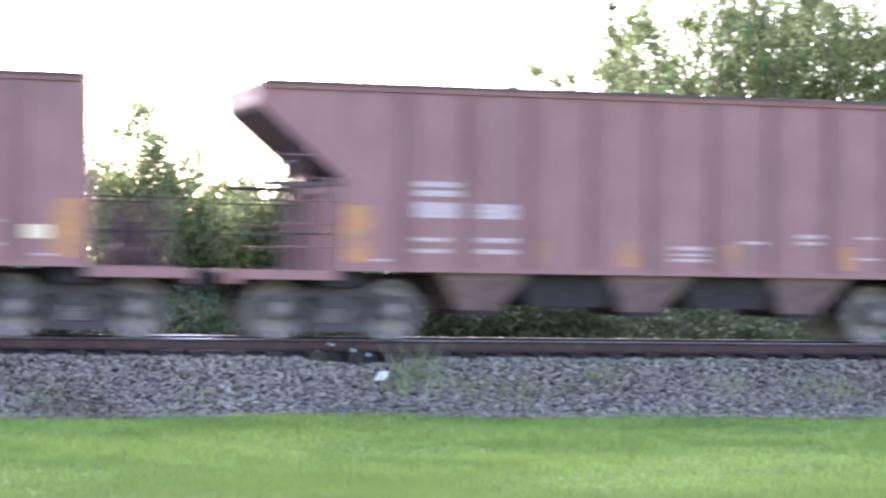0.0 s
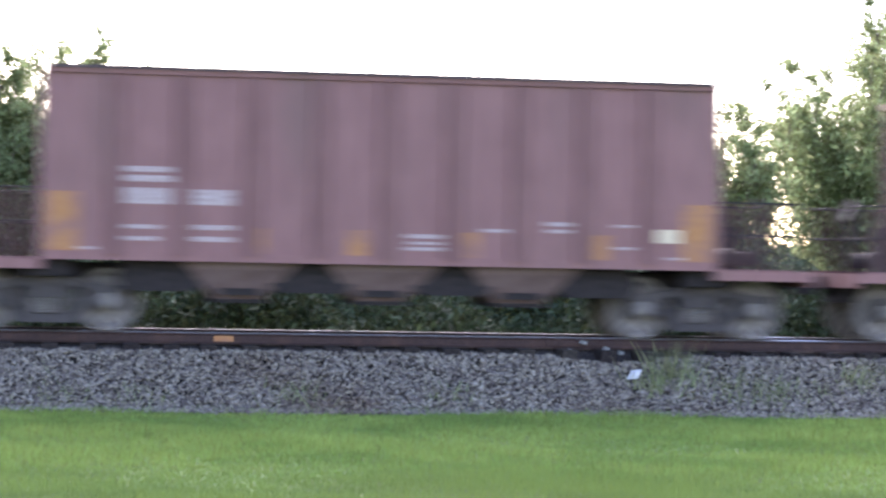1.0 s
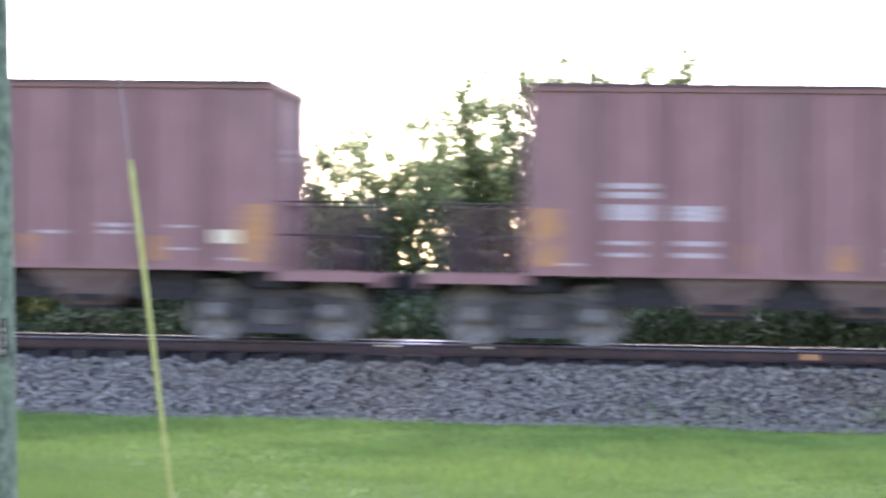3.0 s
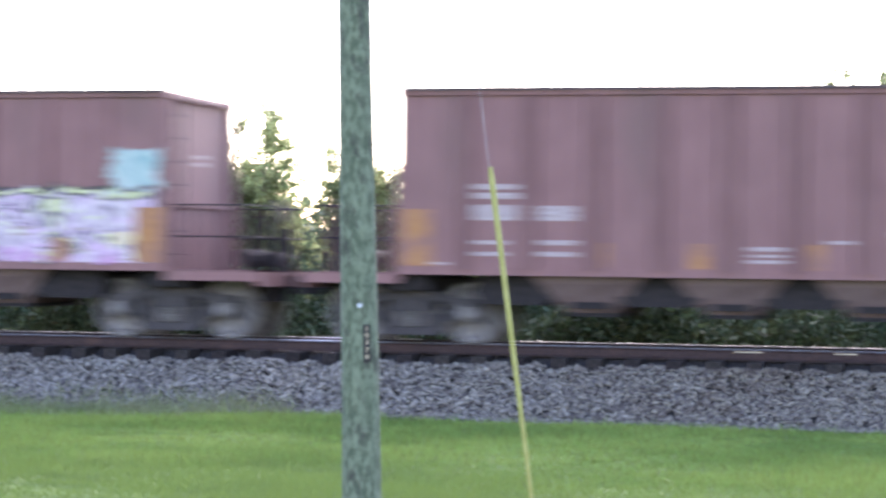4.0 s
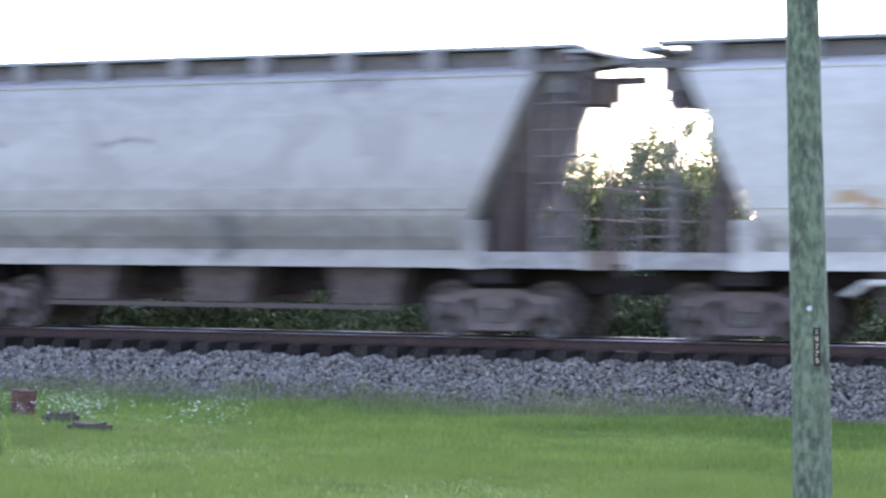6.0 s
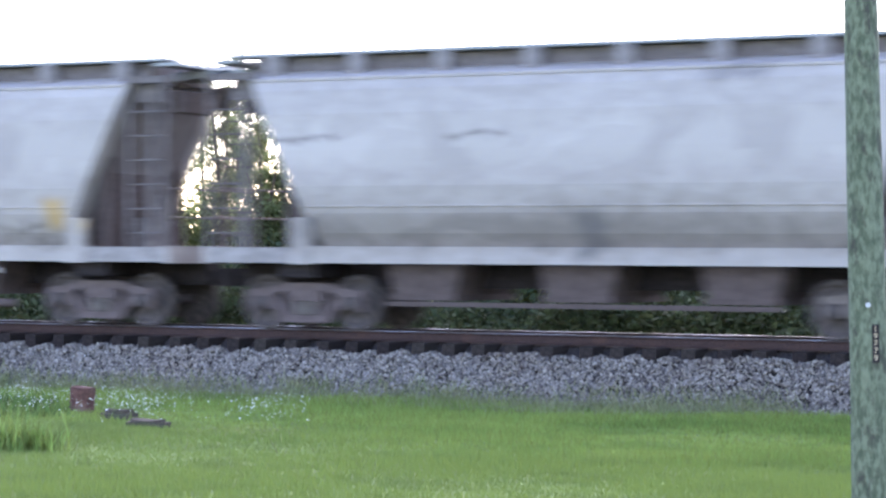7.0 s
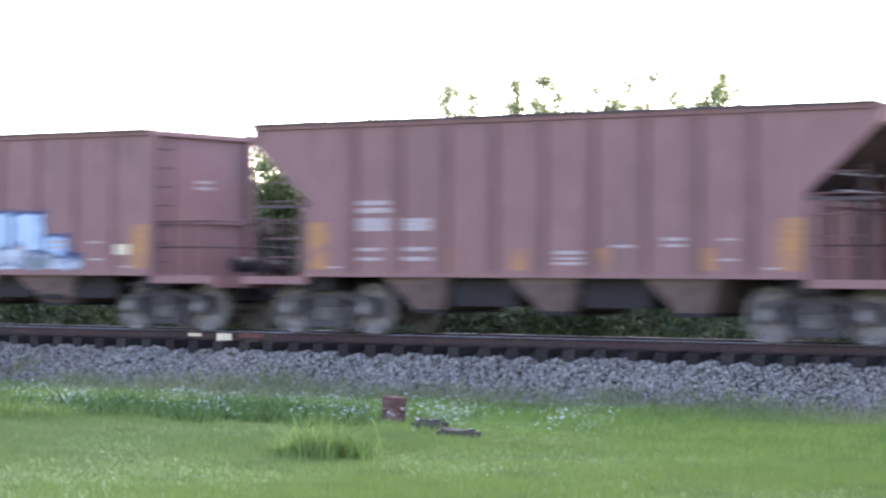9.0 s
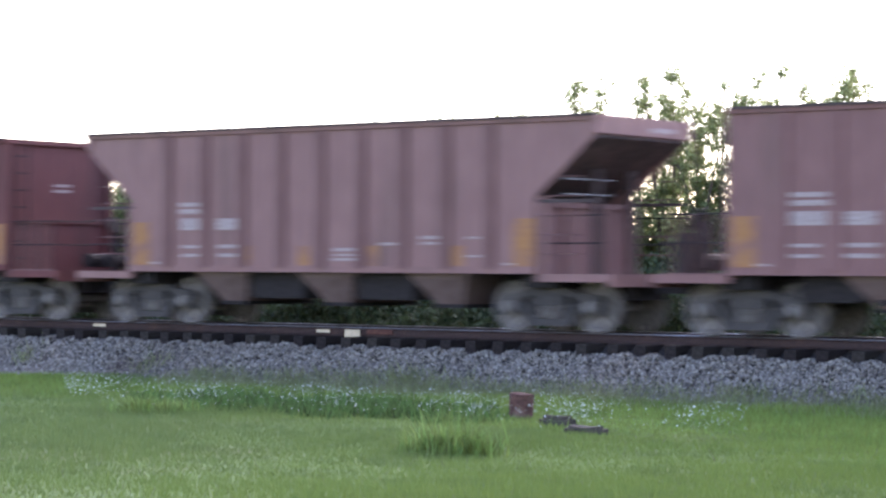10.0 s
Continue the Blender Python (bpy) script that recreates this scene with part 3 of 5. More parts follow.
def rail_shape():
    half = [(0.0, 0.0), (0.030, 0.0), (0.037, -0.008), (0.036, -0.036), (0.009, -0.048), (0.009, -0.140), (0.068, -0.156), (0.070, -0.168)]
    pts = half + [(-y, z) for y, z in reversed(half[1:])]
    return Shape().prism(pts[:-1] if pts[-1] == pts[0] else pts, -220, 220, "x")


for y0 in (35.037, 36.51):
    r = part("rail", rail_shape, RAIL, track, "rust brown steel rail", at=pose(0, y0, 0), key="rail")
    part("running_band", Shape().prism([(-0.0395, -0.013), (-0.033, -0.002), (-0.024, 0.003), (0.028, 0.003), (0.028, 0.0005), (-0.023, 0.0005), (-0.031, -0.003), (-0.0375, -0.013)], -220, 220, "x"), POLISH, r, "bright worn running band")


def rail_mark(az, z, w, h, mat, label, y=35.024):
    x = -35.0 * math.tan(radians(az))
    part("rail_mark", Shape().prism([(-w / 2, 0), (w / 2, 0), (w / 2 - 0.01, h), (-w / 2 + 0.01, h)], -0.02, 0.0), mat, track, label, at=pose(x, y, z))


rail_mark(-3.49, -0.135, 0.30, 0.085, ORANGE, "orange paint mark on the rail web")
rail_mark(6.68, -0.052, 0.42, 0.035, CREAM, "pale metal clip under the rail head")
rail_mark(4.37, -0.052, 0.34, 0.03, CREAM, "pale metal clip under the rail head")
rail_mark(39.07, -0.215, 0.38, 0.17, CREAM, "cream rail box", 34.97)
rail_mark(39.82, -0.115, 0.34, 0.06, CREAM, "cream clip")
rail_mark(38.45, -0.12, 0.62, 0.09, RUSTBAR, "rust red joint bar")
rail_mark(45.2, -0.115, 0.36, 0.06, CREAM, "cream clip")
part("joint_bar", Shape().box(-0.5, 0.5, -0.03, 0.0, -0.135, -0.055).tube((-0.35, -0.05, -0.09), (-0.35, 0, -0.09), 0.022).tube((0.0, -0.05, -0.09), (0.0, 0, -0.09), 0.022).tube((0.35, -0.05, -0.09), (0.35, 0, -0.09), 0.022),
     RAIL, track, "bolted steel joint bar", at=pose(7.5, 35.03, 0))

# ---- brush and trees behind the track ----


def leaves(centres, size, squash=0.45):
    """Folded four-cornered leaves, one island each."""
    n = len(centres)
    d = rng.normal(size=(n, 3))
    d[:, 2] *= 0.7
    d /= np.linalg.norm(d, axis=1)[:, None]
    s = np.cross(d, rng.normal(size=(n, 3)))
    s /= np.linalg.norm(s, axis=1)[:, None]
    up = np.cross(d, s)
    L = (size * rng.uniform(0.6, 1.4, n))[:, None]
    v = np.stack([centres - d * L, centres + s * L * squash + up * L * 0.12, centres + d * L, centres - s * L * squash + up * L * 0.12], 1).reshape(-1, 3)
    k = 4 * np.arange(n)[:, None]
    return v, np.concatenate([k + [[0, 1, 2]], k + [[0, 2, 3]]])


def tree(az, el, dist, width, count, airy=False):
    """A bushy young tree: several rising stems, branches, and twigs that carry the leaves. el: how high the top stands over the eye."""
    x, y = -dist * math.tan(radians(az)), dist
    rg = np.random.default_rng(int(1000 + az * 37))
    base = -0.95
    tall = EYE[2] + math.hypot(x, y) * math.tan(radians(el)) - base
    root = new("tree")
    root.location = (x, y, base)
    wood, tips, knots = Shape(), [], []
    stems = 5 + int(width * 0.9)
    for i in range(stems):
        a, w = 6.283 * (i + rg.uniform(0, 0.8)) / stems, rg.uniform(0.2, 1.0) if i else 0.05
        out, high = 0.5 * width * w, tall * (1 - 0.30 * w ** 1.5 * rg.uniform(0.4, 1.2))
        bend, lean = rg.uniform(-0.12, 0.12, 2) * width, rg.uniform(1.0, 1.7)
        at = lambda q: Vector((out * math.cos(a) * q ** lean + bend[0] * math.sin(3.1 * q), 0.85 * out * math.sin(a) * q ** lean + bend[1] * math.sin(3.1 * q), high * q))
        thick = 0.016 + 0.009 * tall
        for j in range(6):
            wood.tube(at(j / 6), at((j + 1) / 6), thick * (1 - j / 6.6), 6, thick * (1 - (j + 1) / 6.6))
        for q in rg.uniform(0.14, 0.95, 15).tolist() + [0.97]:
            p, b = at(q), rg.uniform(0, 6.283)
            reach = float((0.17 * width * (1.25 - q) + 0.26) * rg.uniform(0.5, 1.2))
            d = Vector((math.cos(b), math.sin(b), rg.uniform(0.35, 1.1) if q < 0.95 else 2.5)).normalized() * (reach if q < 0.95 else 0.6 * reach)
            wood.tube(p, p + d, 0.016 * (1.2 - q) + 0.005, 5, 0.004)
            knots.append(p + d * 0.6)
            for u in (0.35, 0.6, 0.8, 0.95):
                f = p + d * u
                g = Vector(rg.normal(size=3)).normalized() * float(rg.uniform(0.12, 0.34)) + d.normalized() * 0.14 + Vector((0, 0, 0.06))
                wood.tube(f, f + g, 0.005, 3, 0.002)
                tips.append((*f, *g))
    part("trunk", wood, BARK, root)
    tips, knots = np.array(tips), np.array(knots)
    pick = tips[rg.integers(0, len(tips), count)]
    c = pick[:, :3] + pick[:, 3:] * rg.uniform(0.1, 1.1, (count, 1)) + rg.normal(size=(count, 3)) * 0.06
    fill = count // 2
    low = knots[knots[:, 2] < (0.55 if airy else 0.85) * tall]
    k = low[rg.integers(0, len(low), fill)] * (0.95, 0.9, 0.92) + np.clip(rg.normal(size=(fill, 3)), -1.6, 1.6) * (0.16 + 0.05 * width)
    c = np.concatenate([c, k])
    c[:, 2] = np.maximum(c[:, 2], 0.06 * tall)
    v, f = leaves(c, np.concatenate([np.full(count, 0.046), np.full(fill, 0.075)]))
    crown = soup("crown", v, f, LEAF)
    crown.parent = root
    return root


SKYLINE = [(44.3, 2.7, 43, 2.8, 2600), (34.4, 2.9, 43, 2.4, 2000), (41.3, 2.9, 45, 2.4, 1900), (-25.8, 8.6, 52, 7.0, 5500), (-23.0, 9.0, 55, 8.0, 7000), (-20.6, 7.6, 54, 6.5, 6000), (-18.9, 5.3, 50, 3.8, 4200), (-16.0, 3.7, 46, 3.0, 2200), (-13.4, 3.0, 45, 2.6, 1800),
           (-11.0, 2.3, 44, 2.4, 1500), (-9.0, 2.5, 44, 2.0, 1400), (-7.3, 3.6, 45, 1.9, 1600), (-5.4, 2.5, 44, 1.8, 1300), (-3.4, 3.7, 45, 2.2, 2000),
           (-1.6, 4.3, 46, 2.4, 2400), (-0.2, 5.2, 46, 2.0, 2200), (1.2, 4.5, 47, 2.6, 2800), (1.9, 4.6, 45.5, 2.2, 2800), (2.7, 5.0, 46, 2.2, 2400), (4.4, 4.7, 47, 2.4, 2200),
           (6.3, 3.6, 45, 2.4, 1600), (8.2, 2.8, 44, 2.4, 1500), (10.0, 2.7, 44, 2.4, 1500), (12.0, 2.5, 44, 2.4, 1500), (14.0, 2.7, 44, 2.4, 1500),
           (16.0, 2.8, 44, 2.2, 1500), (18.5, 3.5, 45, 2.7, 3000), (20.3, 2.9, 44, 2.2, 2000), (21.9, 3.0, 44, 2.2, 1500), (23.7, 3.9, 45, 2.4, 2000),
           (25.4, 3.3, 44, 2.0, 1500), (27.2, 4.6, 46, 2.6, 3300), (28.9, 4.65, 47, 2.6, 3600), (30.2, 4.4, 46, 2.4, 3000), (31.6, 4.75, 47, 2.6, 2200),
           (33.2, 4.6, 46, 2.6, 1500), (35.2, 3.5, 45, 2.4, 1800), (37.2, 3.4, 45, 2.9, 4200), (38.4, 2.9, 44, 2.4, 2400), (39.5, 2.4, 45, 2.8, 1400), (42.5, 2.4, 45, 3.0, 1500), (45.5, 2.5, 45, 3.0, 1600), (48.5, 2.4, 46, 3.2, 1500)]
for az, el, dist, width, count in SKYLINE:
    t = tree(az, el, dist, width * (1.45 if 3.2 < el < 7 else 1.15), int(count * (8.0 if az < 26.5 else 7.0)), 26.5 < az < 36)
    tagged(t, "tall broad green roadside tree behind the track" if el > 7 else "leafy green young tree in the thicket behind the track" if el > 3.2 else "low bushy green shrub behind the track",
           "tree" if el > 3.2 else "shrub", "trees behind the track" if el > 3.2 else "shrubs behind the track")


def thicket():
    n = 230000
    x = rng.uniform(-56, 26, n)
    y = 39.3 + rng.gamma(2.0, 1.2, n)
    high = 1.1 + 0.5 * np.sin(x * 0.7) + 0.4 * np.sin(x * 1.9 + 2) + (y - 39) * 0.22
    z = -0.95 + rng.uniform(0, 1, n) ** 0.8 * high
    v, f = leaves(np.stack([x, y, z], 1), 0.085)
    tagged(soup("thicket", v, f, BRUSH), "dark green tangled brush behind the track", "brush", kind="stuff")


thicket()


def far_woods():
    n = 40000
    x = rng.uniform(-120, 60, n)
    y = rng.uniform(62, 80, n)
    high = 3.0 + 0.8 * np.sin(x * 0.21) + 0.6 * np.sin(x * 0.53 + 2)
    z = -0.95 + rng.uniform(0, 1, n) * high
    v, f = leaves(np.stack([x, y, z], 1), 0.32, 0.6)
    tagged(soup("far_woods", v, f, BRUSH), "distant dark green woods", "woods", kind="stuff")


far_woods()

# ---- lawn ----


def blades(x, y, z, tall, wide, lean=0.35):
    n = len(x)
    a = rng.uniform(0, 6.283, n)
    base = np.stack([x, y, z], 1)
    side = np.stack([np.cos(a), np.sin(a), np.zeros(n)], 1) * (wide * rng.uniform(0.6, 1.3, n))[:, None]
    h = tall * rng.uniform(0.5, 1.3, n)
    b = rng.uniform(0, 6.283, n)
    tip = base + np.stack([np.cos(b) * h * lean, np.sin(b) * h * lean, h], 1)
    v = np.stack([base - side, base + side, tip], 1).reshape(-1, 3)
    return v, np.arange(3 * n).reshape(-1, 3)


def lawn_z(y):
    return np.interp(y, [14, 22, 33.0, 34.25], [-0.9, LAWN, LAWN, -0.3]) - 0.06


def lawn():
    n = 600000
    y = 13.0 + 20.2 * rng.uniform(0, 1, n) ** 0.75
    x = -y * np.tan(np.radians(rng.uniform(-27.5, 49.5, n)))
    keep = y < edge(x) + rng.normal(0, 0.05, n)
    x, y = x[keep], y[keep]
    patch = 0.8 + 0.55 * np.sin(x * 0.8 + np.sin(y * 0.9)) * np.sin(y * 0.7 + 1.3 * np.sin(x * 0.33)) + 0.5 * (x < -9) * (y > 29.5)
    v, f = blades(x, y, lawn_z(y), 0.085 * np.maximum(patch, 0.5), 0.007)
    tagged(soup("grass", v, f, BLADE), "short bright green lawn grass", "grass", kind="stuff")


lawn()


def tufts(name, spots, mat, label, category, wide=0.008):
    """Clumps of long blades: (x, y, radius, height, count)."""
    vs, fs, k = [], [], 0
    for x, y, r, h, c in spots:
        px, py = x + rng.normal(0, r, c), y + rng.normal(0, r * 0.7, c)
        v, f = blades(px, py, lawn_z(py), np.full(c, h), np.full(c, wide), 0.55)
        vs.append(v), fs.append(f + k)
        k += len(v)
    return tagged(soup(name, np.concatenate(vs), np.concatenate(fs), mat), label, category, kind="stuff")


def at_bearing(az, y):
    return -y * math.tan(radians(az))


ragged = [(rng.uniform(-10.5, 17), 32.85 + rng.uniform(-0.15, 0.15), 0.10, rng.uniform(0.05, 0.12), 20) for _ in range(260)]
ragged += [(rng.uniform(-31, -10.5), 32.9 + rng.uniform(-0.45, 0.4), 0.16, rng.uniform(0.10, 0.30), 22) for _ in range(620)]
ragged += [(rng.uniform(-31, -11.5), 32.1 + rng.uniform(-0.8, 0.8), 0.18, rng.uniform(0.10, 0.20), 22) for _ in range(300)]
tufts("grass_tufts", [(at_bearing(az, y), y, 0.10, h, 10) for az, y, h in zip(rng.uniform(-27, 49, 1500), rng.uniform(15, 32.5, 1500), rng.uniform(0.09, 0.17, 1500))], BLADE, "scattered longer tufts in the lawn", "grass")
tufts("verge_grass", ragged, WEED, "ragged pale grass along the ballast edge", "grass")
weeds = [(at_bearing(az, y), y, 0.24, h * 0.85, 75) for az, y, h in ((-14.0, 33.6, 0.40), (-14.4, 33.9, 0.65), (-16.6, 33.4, 0.32), (-15.7, 33.5, 0.30), (-17.3, 33.5, 0.25), (-18.9, 33.8, 0.38),
         (-22.0, 33.5, 0.3), (-23.8, 33.6, 0.34), (-24.6, 33.5, 0.3), (-5.3, 33.3, 0.26), (-1.5, 33.2, 0.2), (0.6, 33.2, 0.22), (-9.0, 33.3, 0.22), (37.3, 33.2, 0.35), (38.0, 33.4, 0.3), (44, 33.4, 0.3), (47, 33.5, 0.3))]
tufts("track_weed", weeds, WEED, "straggling green weeds on the ballast", "weed", 0.010)


def arching(name, spots, mat, label):
    """Clumps of long blades that rise and bend over: (x, y, radius, length, count)."""
    vs, fs, k = [], [], 0
    for x, y, r, h, c in spots:
        a = rng.uniform(0, 6.283, c)
        d = np.stack([np.cos(a), np.sin(a), np.zeros(c)], 1)
        w = np.stack([-np.sin(a), np.cos(a), np.zeros(c)], 1) * rng.uniform(0.006, 0.012, (c, 1))
        base = np.stack([x + rng.normal(0, r, c), y + rng.normal(0, r, c), np.full(c, lawn_z(y))], 1)
        long, out = h * rng.uniform(0.5, 1.15, (c, 1)), rng.uniform(0.2, 0.95, (c, 1))
        rows = []
        for u in (0.0, 0.35, 0.7, 1.0):
            mid = base + d * long * out * u ** 1.6 + np.array((0, 0, 1.0)) * long * (u - 0.55 * out * u ** 2.4)
            rows += [mid - w * (1.05 - u), mid + w * (1.05 - u)]
        vs.append(np.stack(rows, 1).reshape(-1, 3))
        q = 8 * np.arange(c)[:, None] + k
        for j in (0, 2, 4):
            fs += [q + [[j, j + 1, j + 3]], q + [[j, j + 3, j + 2]]]
        k += 8 * c
    return tagged(soup(name, np.concatenate(vs), np.concatenate(fs), mat), label, "grass", kind="stuff")


arching("tall_grass", [(at_bearing(36.7, 22.3), 22.3, 0.22, 0.72, 260), (at_bearing(37.5, 22.2), 22.2, 0.14, 0.42, 160), (at_bearing(36.0, 22.4), 22.4, 0.14, 0.42, 160), (at_bearing(44.2, 25.6), 25.6, 0.22, 0.42, 260), (at_bearing(43.4, 25.9), 25.9, 0.2, 0.32, 160)], LONGGRASS, "arching clump of long green grass")
DRY = leafy("dry grass", (0.13, 0.15, 0.068), (0.17, 0.185, 0.095), 0.25, 0.3)


def dry_blades():
    n = 16000
    y = 13.0 + 20.0 * rng.uniform(0, 1, n) ** 0.9
    x = -y * np.tan(np.radians(rng.uniform(-27.5, 49.5, n)))
    w = np.sin(x * 1.3 + 2 * np.sin(y * 0.6)) * np.sin(y * 1.1 + np.sin(x * 0.7)) + 0.6 * np.sin(x * 3.7 + y) * np.sin(y * 2.9) + (24 - y) * 0.06 + rng.normal(0, 0.4, n)
    x, y = x[w > 0.35], y[w > 0.35]
    v, f = blades(x, y, lawn_z(y), np.full(len(x), 0.12), np.full(len(x), 0.005), 0.6)
    tagged(soup("dry_grass", v, f, DRY), "pale dry blades among the lawn grass", "grass", kind="stuff")


dry_blades()


def flowers():
    n = 8500
    az = rng.uniform(29.5, 46, n)
    y = np.where(rng.uniform(size=n) < 0.6, 29.9 + rng.normal(0, 1.1, n), 28.0 + rng.normal(0, 0.9, n))
    keep = (np.sin(az * 2.1) + np.sin(az * 5.3 + y * 2) + np.sin(az * 11 - y * 3) + rng.normal(0, 1.5, n)) > 0.3 + 1.2 * (az < 33)
    az, y = az[keep], y[keep]
    c = np.stack([-y * np.tan(np.radians(az)), y, lawn_z(y) + rng.uniform(0.10, 0.24, len(y))], 1)
    v, f = leaves(c, 0.0075 * rng.choice([0.6, 1.0, 1.5], len(c)), 0.9)
    tagged(soup("wildflowers", v, f, PETAL), "small white wildflowers in the long grass", "flowers", kind="stuff")


flowers()
CLOVER = leafy("clover leaves", (0.055, 0.10, 0.027), (0.10, 0.155, 0.045), 0.25, 0.6)
bed = [(at_bearing(az, y), y, 0.22, h, 70) for az, y, h in zip(np.clip(rng.normal(39.6, 1.9, 130), 35.5, 44), np.clip(rng.normal(27.9, 0.75, 130), 26.4, 29.8), rng.uniform(0.08, 0.24, 130))]
tufts("clover_bed", bed, CLOVER, "low dark clover bed in the lawn", "clover", 0.014)

# ---- pole, guy wire, stump and scraps ----


def utility_pole():
    x, y = at_bearing(16.12, 18.2) + 0.053, 18.2
    z0 = float(lawn_z(y))
    pole = tagged(new("utility_pole"), "green-grey weathered wooden utility pole on the lawn", "pole")
    pole.matrix_basis = pose(x, y, z0, 0, -1.6, 0)
    shape, rings, n = Shape(), 26, 20
    rg = random.Random(3)
    v = []
    for j in range(rings):
        h = -0.2 + j * 9.7 / (rings - 1)
        r = 0.160 - 0.0065 * max(h, 0)
        for i in range(n):
            q = 2 * math.pi * i / n
            rr = r * (1 + 0.02 * math.sin(3 * q + h) + rg.uniform(-0.012, 0.012))
            v.append((rr * math.cos(q), rr * math.sin(q), h))
    shape.add(v, [(j * n + i, j * n + (i + 1) % n, (j + 1) * n + (i + 1) % n, (j + 1) * n + i) for j in range(rings - 1) for i in range(n)] + [tuple(range(n))[::-1], tuple((rings - 1) * n + i for i in range(n))])
    part("shaft", shape, POLEWOOD, pole, smooth=True)
    rod = EYE[2] - z0
    zt = rod + 18.9 * math.tan(radians(-1.86))
    tag = part("tag", Shape().box(-0.028, 0.028, -0.008, 0.004, -0.15, 0.15), DARK, pole, "black number tag", at=pose(0.095, -0.118, zt, 0, 0, 12))
    for i, ch in enumerate("19779"):
        cu = bpy.data.curves.new("digit", "FONT")
        cu.body, cu.size, cu.align_x, cu.align_y, cu.extrude = ch, 0.062, "CENTER", "CENTER", 0.001
        ob = new("digit", cu)
        cu.materials.append(CREAM)
        ob.parent, ob.matrix_basis = tag, pose(0, -0.010, 0.115 - 0.057 * i, 90, 0, 0)
    part("nail_disc", Shape().tube((0, -0.006, 0), (0, 0.01, 0), 0.02, 10), TRASHM, pole, "white metal disc", at=pose(0.045, -0.142, rod + 18.9 * math.tan(radians(-0.94))))
    return pole


def guy_wire():
    guy = tagged(new("guy_wire"), "steel guy wire with a long yellow plastic guard", "guy wire")
    y = 18.3
    foot = Vector((at_bearing(11.72, y), y, float(lawn_z(y))))
    head = Vector((at_bearing(12.97, y), y, EYE[2] + math.hypot(y, at_bearing(12.97, y)) * math.tan(radians(2.46))))
    top = foot + (head - foot) * 3.45
    guy.location = foot
    part("strand", Shape().tube((0, 0, -0.1), tuple(top - foot), 0.0016, 6), WIRE, guy)
    d = head - foot
    part("guard", Shape().tube((0, 0, 0), tuple(d * 0.5), 0.016, 10, 0.021).tube(tuple(d * 0.5), tuple(d * 0.97), 0.021, 10, 0.024).tube(tuple(d * 0.97), tuple(d), 0.024, 10, 0.016), YELLOW, guy, "sun-faded yellow plastic guard", smooth=False)
    return guy


utility_pole()
guy_wire()
mast = tagged(part("radio_mast", Shape().tube((0, 0, 0), (0, 0, 8.7), 0.05, 6, 0.03).tube((-0.25, 0, 8.2), (0.25, 0, 8.2), 0.02, 5).tube((-0.2, 0, 7.6), (0.2, 0, 7.6), 0.02, 5), WIRE, at=pose(at_bearing(38.6, 70), 70, -0.9)), "thin grey radio mast far behind the trees", "mast")


def lumpy(shape_verts, seed, amount):
    rg = random.Random(seed)
    return [(x + rg.uniform(-amount, amount), y + rg.uniform(-amount, amount), z + rg.uniform(-amount, amount)) for x, y, z in shape_verts]


def stump():
    y = 28.3
    s = Shape().tube((0, 0, -0.15), (0, 0, 0.06), 0.20, 14, 0.175).tube((0, 0, 0.06), (0.01, 0, 0.36), 0.175, 14, 0.185)
    s.v = lumpy(s.v, 4, 0.012)
    ob = tagged(part("stump", s, STUMPM, at=pose(at_bearing(35.0, y), y, LAWN - 0.05)), "short red-brown sawn wooden stump in the grass", "stump")
    for az, yy, w, d, h, seed in ((34.15, 27.3, 0.62, 0.4, 0.13, 5), (33.45, 26.2, 0.75, 0.3, 0.09, 6)):
        n = 11
        pts = [(w / 2 * math.cos(6.283 * i / n) * (0.85 + 0.2 * math.sin(i * 2.1 + seed)), d / 2 * math.sin(6.283 * i / n) * (0.85 + 0.2 * math.cos(i * 1.7 + seed))) for i in range(n)]
        s = Shape().prism(pts, -0.05, h * 0.6, "z").prism([(a * 0.8, b * 0.8) for a, b in pts], h * 0.55, h, "z")
        s.v = lumpy(s.v, seed, 0.015)
        tagged(part("broken_slab", s, SLABM, at=pose(at_bearing(az, yy), yy, LAWN - 0.04)), "broken mossy slab lying in the grass", "slab", "slabs by the stump")


stump()


def scrap():
    y = 33.75
    v = [(-0.11, -0.02, -0.06), (0.04, -0.05, -0.05), (0.12, 0.0, 0.08), (-0.03, 0.03, 0.07), (0.0, -0.06, 0.03)]
    s = Shape().add(v, [(0, 1, 4), (1, 2, 4), (2, 3, 4), (3, 0, 4)]).add([(a, b + 0.02, c) for a, b, c in v], [(0, 4, 1), (1, 4, 2), (2, 4, 3), (3, 4, 0)])
    tagged(part("litter", s, TRASHM, at=pose(at_bearing(-13.45, y), y, -0.50)), "crumpled white plastic litter on the ballast", "litter")


scrap()
for az, y, z, w in ((-12.2, 34.93, -0.10, 0.11), (-12.75, 34.75, -0.19, 0.08), (-13.1, 34.6, -0.24, 0.10), (-11.9, 34.7, -0.22, 0.07)):
    s = Shape().prism([(-w / 2, 0), (w / 2, 0.01), (w * 0.4, 0.05), (-w * 0.3, 0.06)], -0.03, 0.03)
    s.v = lumpy(s.v, int(w * 100), 0.008)
    tagged(part("pale_chip", s, MESHWALK, at=pose(at_bearing(az, y), y, z, 8, 10, 25)), "pale broken chip lying against the rail", "debris", "chips by the rail joint")

